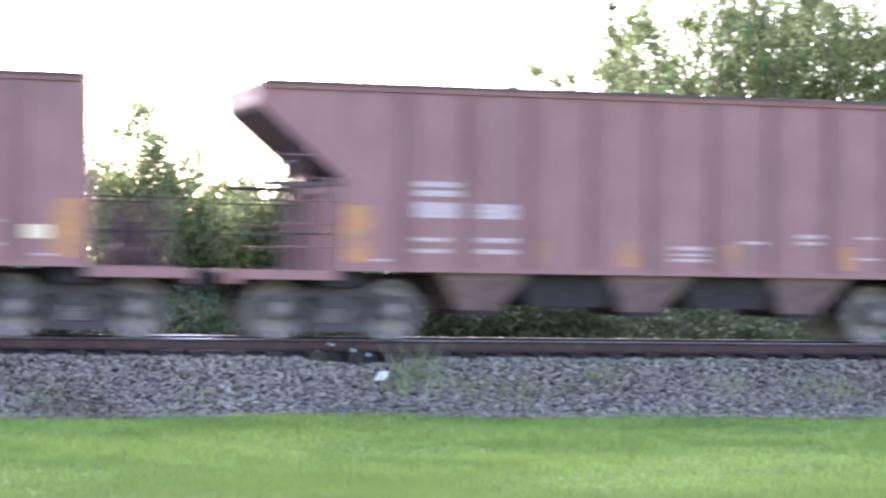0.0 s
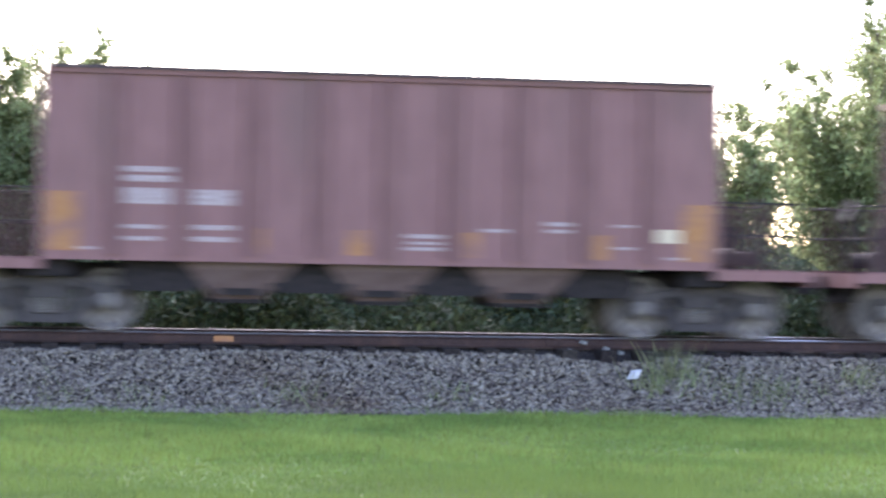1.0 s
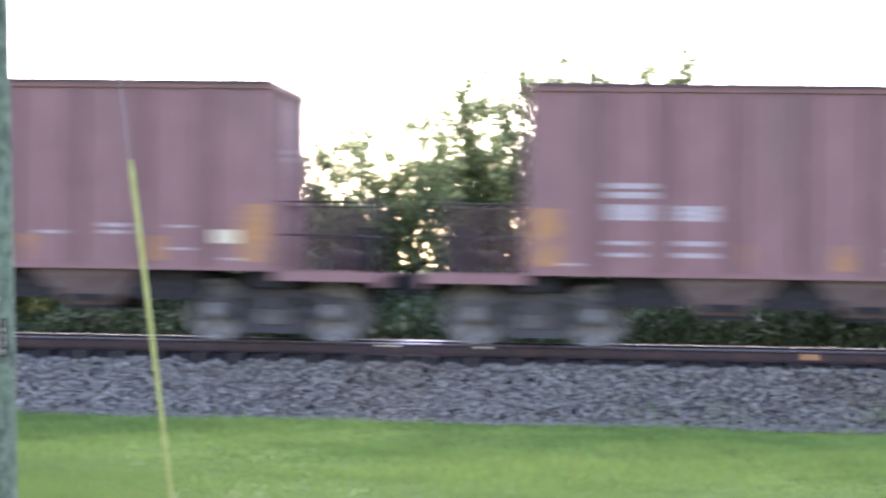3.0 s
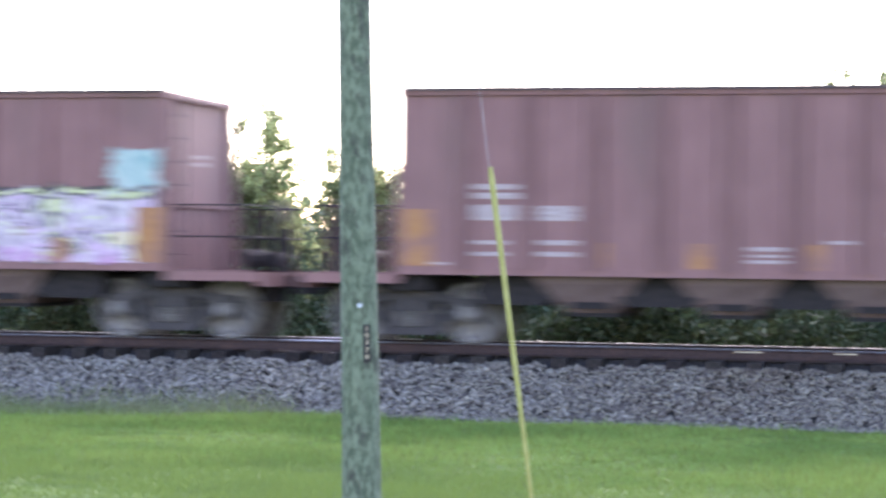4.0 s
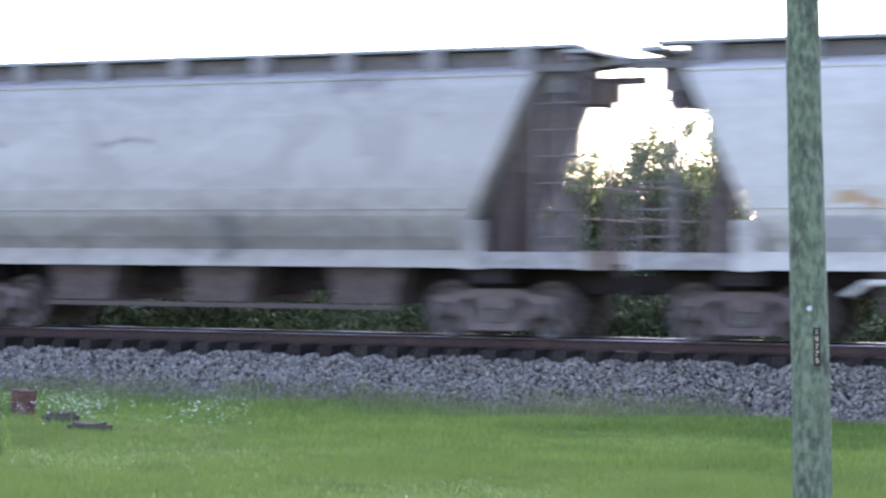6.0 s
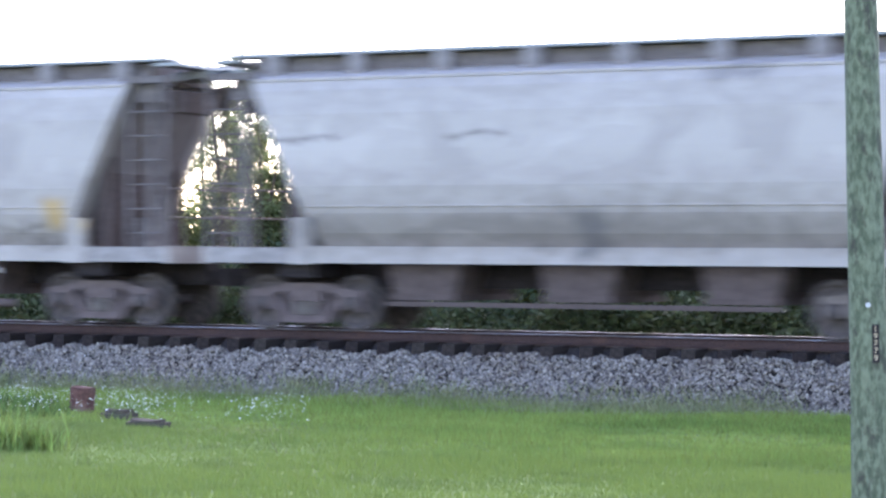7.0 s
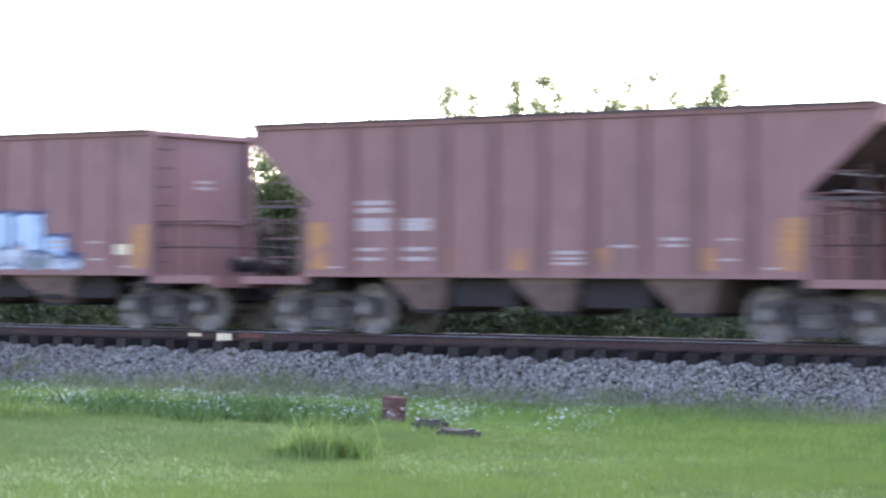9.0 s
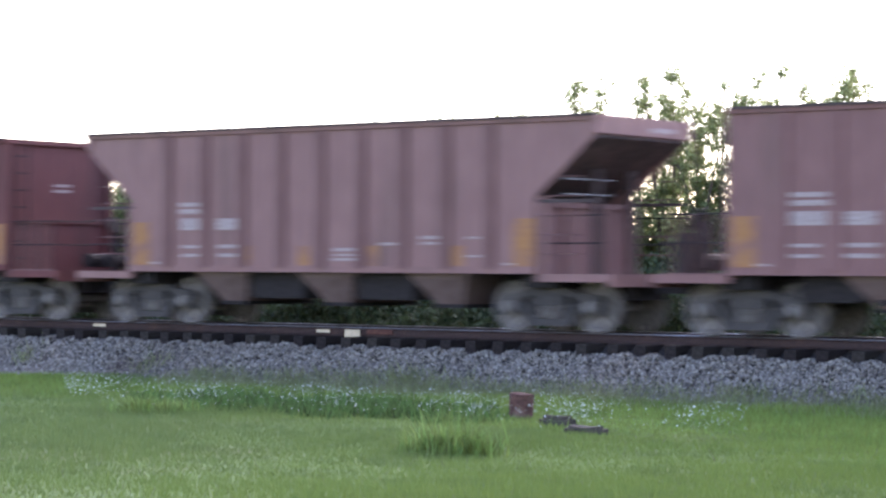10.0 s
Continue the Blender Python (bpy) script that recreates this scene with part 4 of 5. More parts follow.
# ---- rolling stock: car space has x along the train, y across it, rail top at z = 0 ----
WHEEL_R, AXLE = 0.457, 0.885
wheelsets = []


def wheelset_shape():
    s = Shape()
    for k in (-1, 1):
        prof = [(0.09, 0.0), (0.12, 0.04), (0.14, 0.10), (0.35, 0.075), (0.385, 0.02), (0.405, -0.005), (0.455, -0.01), (0.457, 0.09), (0.48, 0.11), (0.48, 0.135), (0.40, 0.14), (0.37, 0.12), (0.14, 0.15), (0.10, 0.17)]
        s.lathe([(r, k * (0.83 - y)) for r, y in prof])
    s.tube((0, -0.70, 0), (0, 0.70, 0), 0.085, 12)
    for k in (-1, 1):
        s.tube((0, k * 0.8, 0), (0, k * 1.12, 0), 0.075, 12).tube((0, k * 0.93, 0), (0, k * 1.06, 0), 0.13, 14).tube((0, k * 1.06, 0), (0, k * 1.13, 0), 0.10, 6)
    return s


def truck_shape():
    """Two cast side frames with their arched openings, and the bolster across."""
    s = Shape()
    for k in (-1, 1):
        y0, y1 = sorted((k * 0.92, k * 1.06))
        z = WHEEL_R
        upper = [(-1.10, z + 0.10), (-1.10, z + 0.20), (-0.70, z + 0.24), (-0.42, z + 0.33), (0.42, z + 0.33), (0.70, z + 0.24), (1.10, z + 0.20), (1.10, z + 0.10), (0.66, z + 0.10), (0.40, z + 0.20), (-0.40, z + 0.20), (-0.66, z + 0.10)]
        s.prism(upper, y0, y1)
        s.prism([(-0.72, z + 0.12), (-0.60, z + 0.14), (-0.36, z - 0.22), (0.36, z - 0.22), (0.60, z + 0.14), (0.72, z + 0.12), (0.46, z - 0.34), (-0.46, z - 0.34)], y0, y1)
        for m in (-1, 1):
            a, b = sorted((m * 0.36, m * 0.27))
            s.box(a, b, y0, y1, z - 0.23, z + 0.22)
            a, b = sorted((m * 1.04, m * 1.12))
            s.box(a, b, y0, y1, z - 0.16, z + 0.12)
            a, b = sorted((m * 0.64, m * 0.72))
            s.box(a, b, y0, y1, z - 0.12, z + 0.14)
        s.box(-0.25, 0.25, y0 - 0.01, y1 + 0.03 * (k > 0), z + 0.02, z + 0.21)
    s.box(-0.21, 0.21, -0.93, 0.93, WHEEL_R + 0.03, WHEEL_R + 0.30)
    for m in (-1, 1):
        s.box(m * 0.36 - 0.03, m * 0.36 + 0.03, -0.8, 0.8, 0.34, 0.44)
    return s


def spring_shape(i, k):
    """One coil spring, as stacked coils on a core."""
    prof = [(0.05, WHEEL_R - 0.21)]
    for j in range(5):
        z = WHEEL_R - 0.20 + j * 0.046
        prof += [(0.05, z), (0.074, z + 0.006), (0.074, z + 0.022), (0.05, z + 0.028)]
    n, v = 10, []
    for r, z in prof:
        v += [(i + r * math.cos(2 * math.pi * q / n), k * 0.99 + r * math.sin(2 * math.pi * q / n), z) for q in range(n)]
    m = len(prof)
    return Shape().add(v, [(j * n + q, j * n + (q + 1) % n, (j + 1) * n + (q + 1) % n, (j + 1) * n + q) for j in range(m - 1) for q in range(n)] + [tuple(range(n))[::-1], tuple((m - 1) * n + q for q in range(n))])


def trucks(car, xs, frame_mat=CAST, wheel_mat=WHEEL):
    for x in xs:
        t = part("truck", truck_shape, frame_mat, car, "dusty cast steel truck", at=pose(x, 0, 0), key=("truck", frame_mat.name))
        for k in (-1, 1):
            for i in (-0.16, 0.0, 0.16):
                part("spring", lambda i=i, k=k: spring_shape(i, k), WHEEL, t, key=("spring", i, k))
        for k in (-1, 1):
            w = part("wheelset", wheelset_shape, wheel_mat, t, "dusty grey steel wheelset" if wheel_mat == WHEEL else "sooty dark steel wheelset", at=pose(k * AXLE, 0, WHEEL_R), key=("wheelset", wheel_mat.name))
            wheelsets.append((w, k))


def coupler(car, x, sign, reach):
    part("coupler", lambda: Shape().box(0, reach, -0.07, 0.07, 0.78, 0.98).prism([(reach - 0.1, -0.16), (reach + 0.16, -0.13), (reach + 0.14, 0.12), (reach - 0.05, 0.17)], 0.70, 1.02, "z"), DARK, car, "dark knuckle coupler",
         at=pose(x, 0, 0, 0, 0, 0 if sign > 0 else 180), key=("coupler", reach))


def rib_shape(x, k, z0, z1):
    w, d = 0.125, 0.095
    return Shape().prism([(x - w, k * 1.55), (x - w * 0.6, k * (1.55 + d)), (x + w * 0.6, k * (1.55 + d)), (x + w, k * 1.55)], z0, z1, "z")


def marks_shape(rows):
    s = Shape()
    for x0, x1, z0, z1 in rows:
        s.box(x0, x1, -0.004, 0.0, z0, z1)
    return s


RAILING = [((0.0, k * 1.45, z), (1.35, k * 1.45, z)) for k in (-1, 1) for z in (2.07, 1.58)] + [((x, k * 1.45, 1.0), (x, k * 1.45, 2.07)) for k in (-1, 1) for x in (0.42, 0.88, 1.35)]
RAILING += [((1.35, k * 1.45, z), (1.35, k * 0.4, z)) for k in (-1, 1) for z in (2.07, 1.58)]


def comb_shape(k):
    """Thin upright bars on a bottom bar."""
    pts = [(1.34, 1.04), (0.03, 1.04)]
    for i in range(12):
        x = 0.03 + i * 0.11
        pts += [(x, 2.06), (x + 0.016, 2.06), (x + 0.016, 1.07), (x + 0.11, 1.07)]
    return Shape().prism(pts[:-1] + [(1.34, 1.07)], k * 1.45 - 0.006, k * 1.45 + 0.006)


def gear_shape():
    """Brake cylinder, reservoir, valve and struts on the end platform."""
    return (Shape().tube((0.75, 0.1, 1.26), (0.75, 1.1, 1.26), 0.15, 12).tube((1.1, 0.3, 1.24), (1.1, 1.05, 1.24), 0.12, 12)
            .box(0.9, 1.15, 1.15, 1.35, 1.03, 1.75).box(1.2, 1.30, 0.35, 0.45, 1.03, 2.0).box(0.75, 0.86, 0.85, 0.97, 1.03, 1.95).tube((1.25, 0.4, 2.0), (1.3, 0.4, 2.02), 0.2, 14))


MARKS = [(-3.90, -3.12, 2.32, 2.40), (-3.90, -3.10, 2.18, 2.27), (-3.86, -3.12, 1.86, 2.09), (-2.90, -2.24, 1.86, 2.08), (-3.84, -3.28, 1.50, 1.56), (-3.84, -3.30, 1.33, 1.39), (-2.86, -2.22, 1.50, 1.57), (-2.86, -2.22, 1.33, 1.40),
         (0.30, 0.86, 1.44, 1.50), (0.32, 0.84, 1.35, 1.39), (0.28, 0.88, 1.26, 1.31), (1.42, 1.82, 1.55, 1.60), (2.38, 2.78, 1.66, 1.72), (2.40, 2.76, 1.56, 1.61), (3.42, 3.72, 1.66, 1.70), (3.40, 3.74, 1.33, 1.37), (-4.78, -4.20, 1.19, 1.23), (4.22, 4.72, 1.19, 1.23)]
REFLECTORS = [(-2.02, -1.76), (-0.55, -0.28), (1.15, 1.38), (3.10, 3.34)]
POST_X = [-3.94 + 0.985 * i for i in range(9)]


def hopper_common(car, hull, ribmat, half, fitted=True, nudged=False, bare=False):
    for k in (-1, 1):
        turn = 0 if k < 0 else 180
        for x in POST_X:
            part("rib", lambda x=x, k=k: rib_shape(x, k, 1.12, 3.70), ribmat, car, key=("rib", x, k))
        part("side_sill", lambda: Shape().prism([(-1.60, 1.04), (-1.40, 1.04), (-1.40, 1.08), (-1.54, 1.08), (-1.54, 1.16), (-1.60, 1.16)], -4.96, 4.96, "x"), hull, car, at=pose(0, 0, 0, 0, 0, turn), key="sill")
        part("top_chord", lambda: Shape().prism([(-1.60, 3.72), (-1.46, 3.70), (-1.46, 3.80), (-1.50, 3.825), (-1.60, 3.825), (-1.62, 3.80)], -half, half, "x"), hull, car, at=pose(0, 0, 0, 0, 0, turn), key=("chord", half))
        part("chord_edge", lambda: Shape().box(-half, half, -1.640, -1.58, 3.790, 3.835), DARKBROWN, car, "dark top edge", at=pose(0, 0, 0, 0, 0, turn), key=("chord_edge", half))
        for i, row in enumerate(MARKS):
            row = (row[0] + 0.25, row[1] + 0.25, *row[2:]) if nudged and i < 8 else row
            part("lettering", lambda row=row: marks_shape([row]), LETTER, car, "faded white stencilled lettering", at=pose(0, k * 1.552, 0, 0, 0, turn), key=("mark", row))
        for x0, x1 in ((-2.02, -1.76),) if bare else REFLECTORS:
            part("reflector", Shape().box(x0, x1, -0.004, 0, 1.17, 1.54), ORANGE, car, "dull orange reflector", at=pose(0, k * 1.552, 0, 0, 0, turn))
        for x in (-4.68, 4.68):
            part("corner_stripe", Shape().box(x - 0.22, x + 0.22, -0.004, 0, 1.17, 2.02), ORANGE, car, "weathered orange corner stripe", at=pose(0, k * 1.556, 0, 0, 0, turn))
        if fitted:
            part("data_panel", Shape().box(4.05, 4.42, -0.004, 0, 1.44, 1.64), CREAM, car, "pale data panel", at=pose(0, k * 1.553, 0, 0, 0, turn))
    for s in (-1, 1):
        # Unseen dark boxes, added to fill in the deep shade above the trucks.
        part("draft_gear", lambda: Shape().box(3.6, 6.35, -0.55, 0.55, 0.58, 0.98), DARK, car, at=pose(0, 0, 0, 0, 0, 0 if s > 0 else 180), key="draft_gear")
        part("bolster", lambda: Shape().box(4.55, 5.25, -1.35, 1.35, 0.80, 1.03), DARK, car, at=pose(0, 0, 0, 0, 0, 0 if s > 0 else 180), key="bolster")
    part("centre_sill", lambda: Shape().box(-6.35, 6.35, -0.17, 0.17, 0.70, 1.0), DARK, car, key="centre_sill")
    for s in (-1, 1):
        m = pose(s * 4.95, 0, 0, 0, 0, 0 if s > 0 else 180)
        part("end_platform", lambda: Shape().box(0, 1.5, -1.5, 1.5, 0.97, 1.03).prism([(0, 0.90), (1.5, 0.90), (1.5, 1.04), (0, 1.04)], -1.56, -1.50).prism([(0, 0.90), (1.5, 0.90), (1.5, 1.04), (0, 1.04)], 1.50, 1.56).box(1.5, 1.56, -1.56, 1.56, 0.82, 1.04), hull, car, at=m, key="platform")
        for i, (p, q) in enumerate(RAILING if fitted else RAILING[:4]):
            part("rail_post" if 4 <= i < 10 else "handrail", lambda p=p, q=q: Shape().tube(p, q, 0.013, 6), DARK, car, at=m, key=("railing", i))
        if fitted:
            for k in (-1, 1):
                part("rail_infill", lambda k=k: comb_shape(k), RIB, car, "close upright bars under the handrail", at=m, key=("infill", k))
            part("brake_gear", gear_shape, DARK, car, "dark brake gear on the platform", at=m, key="gear")
        coupler(car, s * 6.30, s, 0.42)
    trucks(car, (-4.88, 4.88))


def chute_shape(top, foot, z):
    """A hopper bottom that narrows downwards on all four sides."""
    v = [(sx * w, sy * d, h) for w, d, h in ((top, 1.42, 1.06), (top * 0.86, 1.36, 0.93), (foot, 1.0, z)) for sx, sy in ((-1, -1), (1, -1), (1, 1), (-1, 1))]
    return Shape().add(v, [(3, 2, 1, 0), (8, 9, 10, 11)] + [(j + i, j + (i + 1) % 4, j + 4 + (i + 1) % 4, j + 4 + i) for j in (0, 4) for i in range(4)])


def straight_hopper(label, hull=HULL, ribmat=RIB, side=None, bare=False):
    """Open hopper car with upright ends and three chutes."""
    car = tagged(new("hopper_car"), label, "hopper car", "cars of the freight train")
    for k in (-1, 1):
        part("side_wall", lambda k=k: Shape().box(-4.925, 4.925, k * 1.53 - 0.02, k * 1.53 + 0.02, 1.10, 3.75), side or hull, car, key=("wall", k))
        end = pose(k * 4.925, 0, 0, 0, 0, 0 if k > 0 else 180)
        part("end_wall", lambda: Shape().box(-0.04, 0.0, -1.51, 1.51, 1.03, 3.75), hull, car, at=end, key="end_wall")
        part("end_stiffener", lambda: Shape().box(0, 0.05, -1.4, 1.4, 2.05, 2.17), hull, car, at=end, key="end_stiffener")
        for j in (-1, 1):
            part("end_post", lambda j=j: Shape().box(0.0, 0.09, j * 1.475 - 0.075, j * 1.475 + 0.075, 1.03, 3.8), hull, car, at=end, key=("end_post", j))
        part("end_chord", lambda: Shape().box(-0.10, 0.10, -1.60, 1.60, 3.72, 3.82), hull, car, at=end, key="end_chord")
        part("slope_sheet", lambda: Shape().prism([(4.88, 2.9), (4.88, 2.94), (2.6, 1.14), (2.6, 1.10)], -1.50, 1.50), hull, car, at=pose(0, 0, 0, 0, 0, 0 if k > 0 else 180), key="slope")
        part("ladder", lambda: Shape().tube((0.12, -1.42, 1.1), (0.12, -1.42, 3.7), 0.014, 6).tube((0.12, -1.0, 1.1), (0.12, -1.0, 3.7), 0.014, 6).add(*ladder_rungs()), DARK, car, at=end, key="ladder")
    part("floor_sheet", lambda: Shape().box(-2.6, 2.6, -1.50, 1.50, 1.08, 1.14), hull, car, key="floor_sheet")
    for x in (-2.1, 0.0, 2.1):
        part("chute", lambda: chute_shape(0.86, 0.33, 0.47), CHUTE, car, at=pose(x, 0, 0), key="chute")
        part("chute_door", lambda: Shape().box(-0.40, 0.40, -1.05, 1.05, 0.44, 0.50).box(-0.30, 0.30, -1.20, -1.10, 0.56, 0.66), DARK, car, at=pose(x, 0, 0), key="chute_door")
    # Dark solids added between the chutes in place of the shade there.
    for x in (-3.25, -1.05, 1.05, 3.25):
        part("cross_ridge", lambda: Shape().prism([(-0.50, 1.06), (0.50, 1.06), (0.62, 0.80), (0.56, 0.66), (0.42, 0.60), (-0.42, 0.60), (-0.56, 0.66), (-0.62, 0.80)], -1.22, 1.22), DARK, car, at=pose(x, 0, 0), key="short_shade")
    for y, z, w in ((0.1, 2.72, 0.5), (0.1, 2.84, 0.5)):
        part("lettering", Shape().box(4.928, 4.932, y - w / 2, y + w / 2, z, z + 0.06), LETTER, car, "faded white stencilled lettering")
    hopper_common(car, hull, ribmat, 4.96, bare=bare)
    return car


def ladder_rungs():
    s = Shape()
    for i in range(7):
        s.tube((0.12, -1.42, 1.3 + 0.36 * i), (0.12, -1.0, 1.3 + 0.36 * i), 0.012, 6)
    return s.v, s.f


def sloped_hopper(label, hull=HULL, ribmat=RIB, seamed=False, nudged=False):
    """Open hopper car whose ends slope in under the top chord."""
    car = tagged(new("hopper_car"), label, "hopper car", "cars of the freight train")
    side = [(-6.22, 3.75), (-6.22, 3.50), (-4.93, 2.40), (-4.93, 1.10), (4.93, 1.10), (4.93, 2.40), (6.22, 3.50), (6.22, 3.75)]
    for k in (-1, 1):
        part("side_wall", lambda: Shape().prism(side, -0.02, 0.02), hull, car, at=pose(0, k * 1.53, 0), key=("slopewall", hull.name, k))
        end = pose(k * 4.95, 0, 0, 0, 0, 0 if k > 0 else 180)
        part("end_wall", lambda: Shape().box(-0.05, 0.0, -1.51, 1.51, 1.03, 2.25).box(0, 0.07, -0.7, -0.55, 1.03, 2.25).box(0, 0.07, 0.55, 0.7, 1.03, 2.25).box(-0.05, 0.06, -1.51, 1.51, 2.22, 2.32), hull, car, at=end, key="low_end_wall")
        part("end_chord", lambda: Shape().box(1.15, 1.27, -1.60, 1.60, 3.50, 3.82), hull, car, at=end, key="high_end_chord")
        # Extra dark sheet below the slope sheet; its colour stands in for shade.
        part("slope_underside", lambda: Shape().prism([(6.16, 3.43), (6.16, 3.48), (2.3, 1.09), (2.3, 1.04)], -1.49, 1.49), DARKBROWN, car, "slope underside with its shade put in the colour", at=pose(0, 0, 0, 0, 0, 0 if k > 0 else 180), key="slope_under")
        part("slope_sheet", lambda: Shape().prism([(6.18, 3.49), (6.18, 3.55), (2.3, 1.16), (2.3, 1.10)], -1.50, 1.50), hull, car, at=pose(0, 0, 0, 0, 0, 0 if k > 0 else 180), key="long_slope")
        for y in (-0.35, 0.8):
            part("slope_post", lambda y=y: Shape().box(0.42, 0.54, y - 0.06, y + 0.06, 1.03, 2.92), DARKBROWN, car, at=end, key=("slope_post", y))
        for z in (2.45, 2.72):
            part("rung", lambda z=z: Shape().tube((0.5, -1.40, z), (0.5, 0.1, z), 0.014, 6), MESHWALK, car, at=end, key=("rung", z))
        part("end_plate", lambda: Shape().box(1.271, 1.276, 0.2, 1.0, 3.58, 3.66), LETTER, car, "faded white stencilled plate", at=end, key="end_plate")
        for j in (-1, 1):
            part("end_beam", lambda j=j: Shape().box(-0.02, 1.22, j * 1.48 - 0.03, j * 1.48 + 0.03, 2.29, 2.35), DARKBROWN, car, "thin beam across the open end", at=end, key=("end_beam", j))
            part("corner_post", lambda j=j: Shape().box(0.05, 0.17, j * 1.44 - 0.06, j * 1.44 + 0.06, 1.03, 2.42), hull, car, at=end, key=("corner_post", j))
        for i in range(5):
            for j in (-1, 1):
                part("grab_iron", lambda i=i, j=j: Shape().tube((0.02, j * 1.52, 2.75 - 0.34 * i), (0.95, j * 1.52, 2.75 - 0.34 * i), 0.010, 6), RIB, car, at=end, key=("grab_iron", i, j))
    part("floor_sheet", lambda: Shape().box(-2.3, 2.3, -1.50, 1.50, 1.08, 1.14), hull, car, key="short_floor")
    for x in (-2.65, 0.0, 2.65):
        part("chute", lambda: chute_shape(0.72, 0.30, 0.47), CHUTE, car, at=pose(x, 0, 0), key="narrow_chute")
        part("chute_door", lambda: Shape().box(-0.33, 0.33, -1.05, 1.05, 0.40, 0.47), DARK, car, at=pose(x, 0, 0), key="narrow_door")
    # Added dark solids that stand for the shade beside the narrow chutes.
    for x in (-1.32, 1.32):
        part("cross_ridge", lambda: Shape().prism([(-0.75, 1.06), (0.75, 1.06), (0.62, 0.54), (-0.62, 0.54)], -1.25, 1.25), DARK, car, at=pose(x, 0, 0), key="long_shade")
    if seamed:
        for k in (-1, 1):
            part("side_seam", Shape().box(-5.3, 5.3, k * 1.563 - 0.02, k * 1.563 + 0.02, 2.58, 2.62), RIB, car, "horizontal weld seam")
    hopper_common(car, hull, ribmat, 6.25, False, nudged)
    return car


def covered_side():
    """Rounded flank of a covered hopper: cross-section swept along x, cut to a slant at both ends."""
    prof = [(1.28, 1.36), (1.42, 1.62), (1.53, 1.95), (1.59, 2.4), (1.60, 3.0), (1.585, 3.6), (1.53, 4.0), (1.45, 4.22), (0.85, 4.42), (0.3, 4.50)]
    return prof


def covered_shape():
    prof = covered_side()
    ring = [(-y, z) for y, z in prof] + [(y, z) for y, z in reversed(prof)]
    reach = lambda z: 4.55 + (z - 1.36) / (4.22 - 1.36) * 1.35 if z < 4.22 else 5.9
    n = len(ring)
    v = []
    for s, m in ((-1, 1.0), (-0.33, 1.0), (0.33, 1.0), (1, 1.0)):
        v += [(s * reach(z), y, z) for y, z in ring]
    f = [(j * n + i, j * n + (i + 1) % n, (j + 1) * n + (i + 1) % n, (j + 1) * n + i) for j in range(3) for i in range(n)]
    return Shape().add(v, f + [tuple(range(n))[::-1], tuple(3 * n + i for i in range(n))])


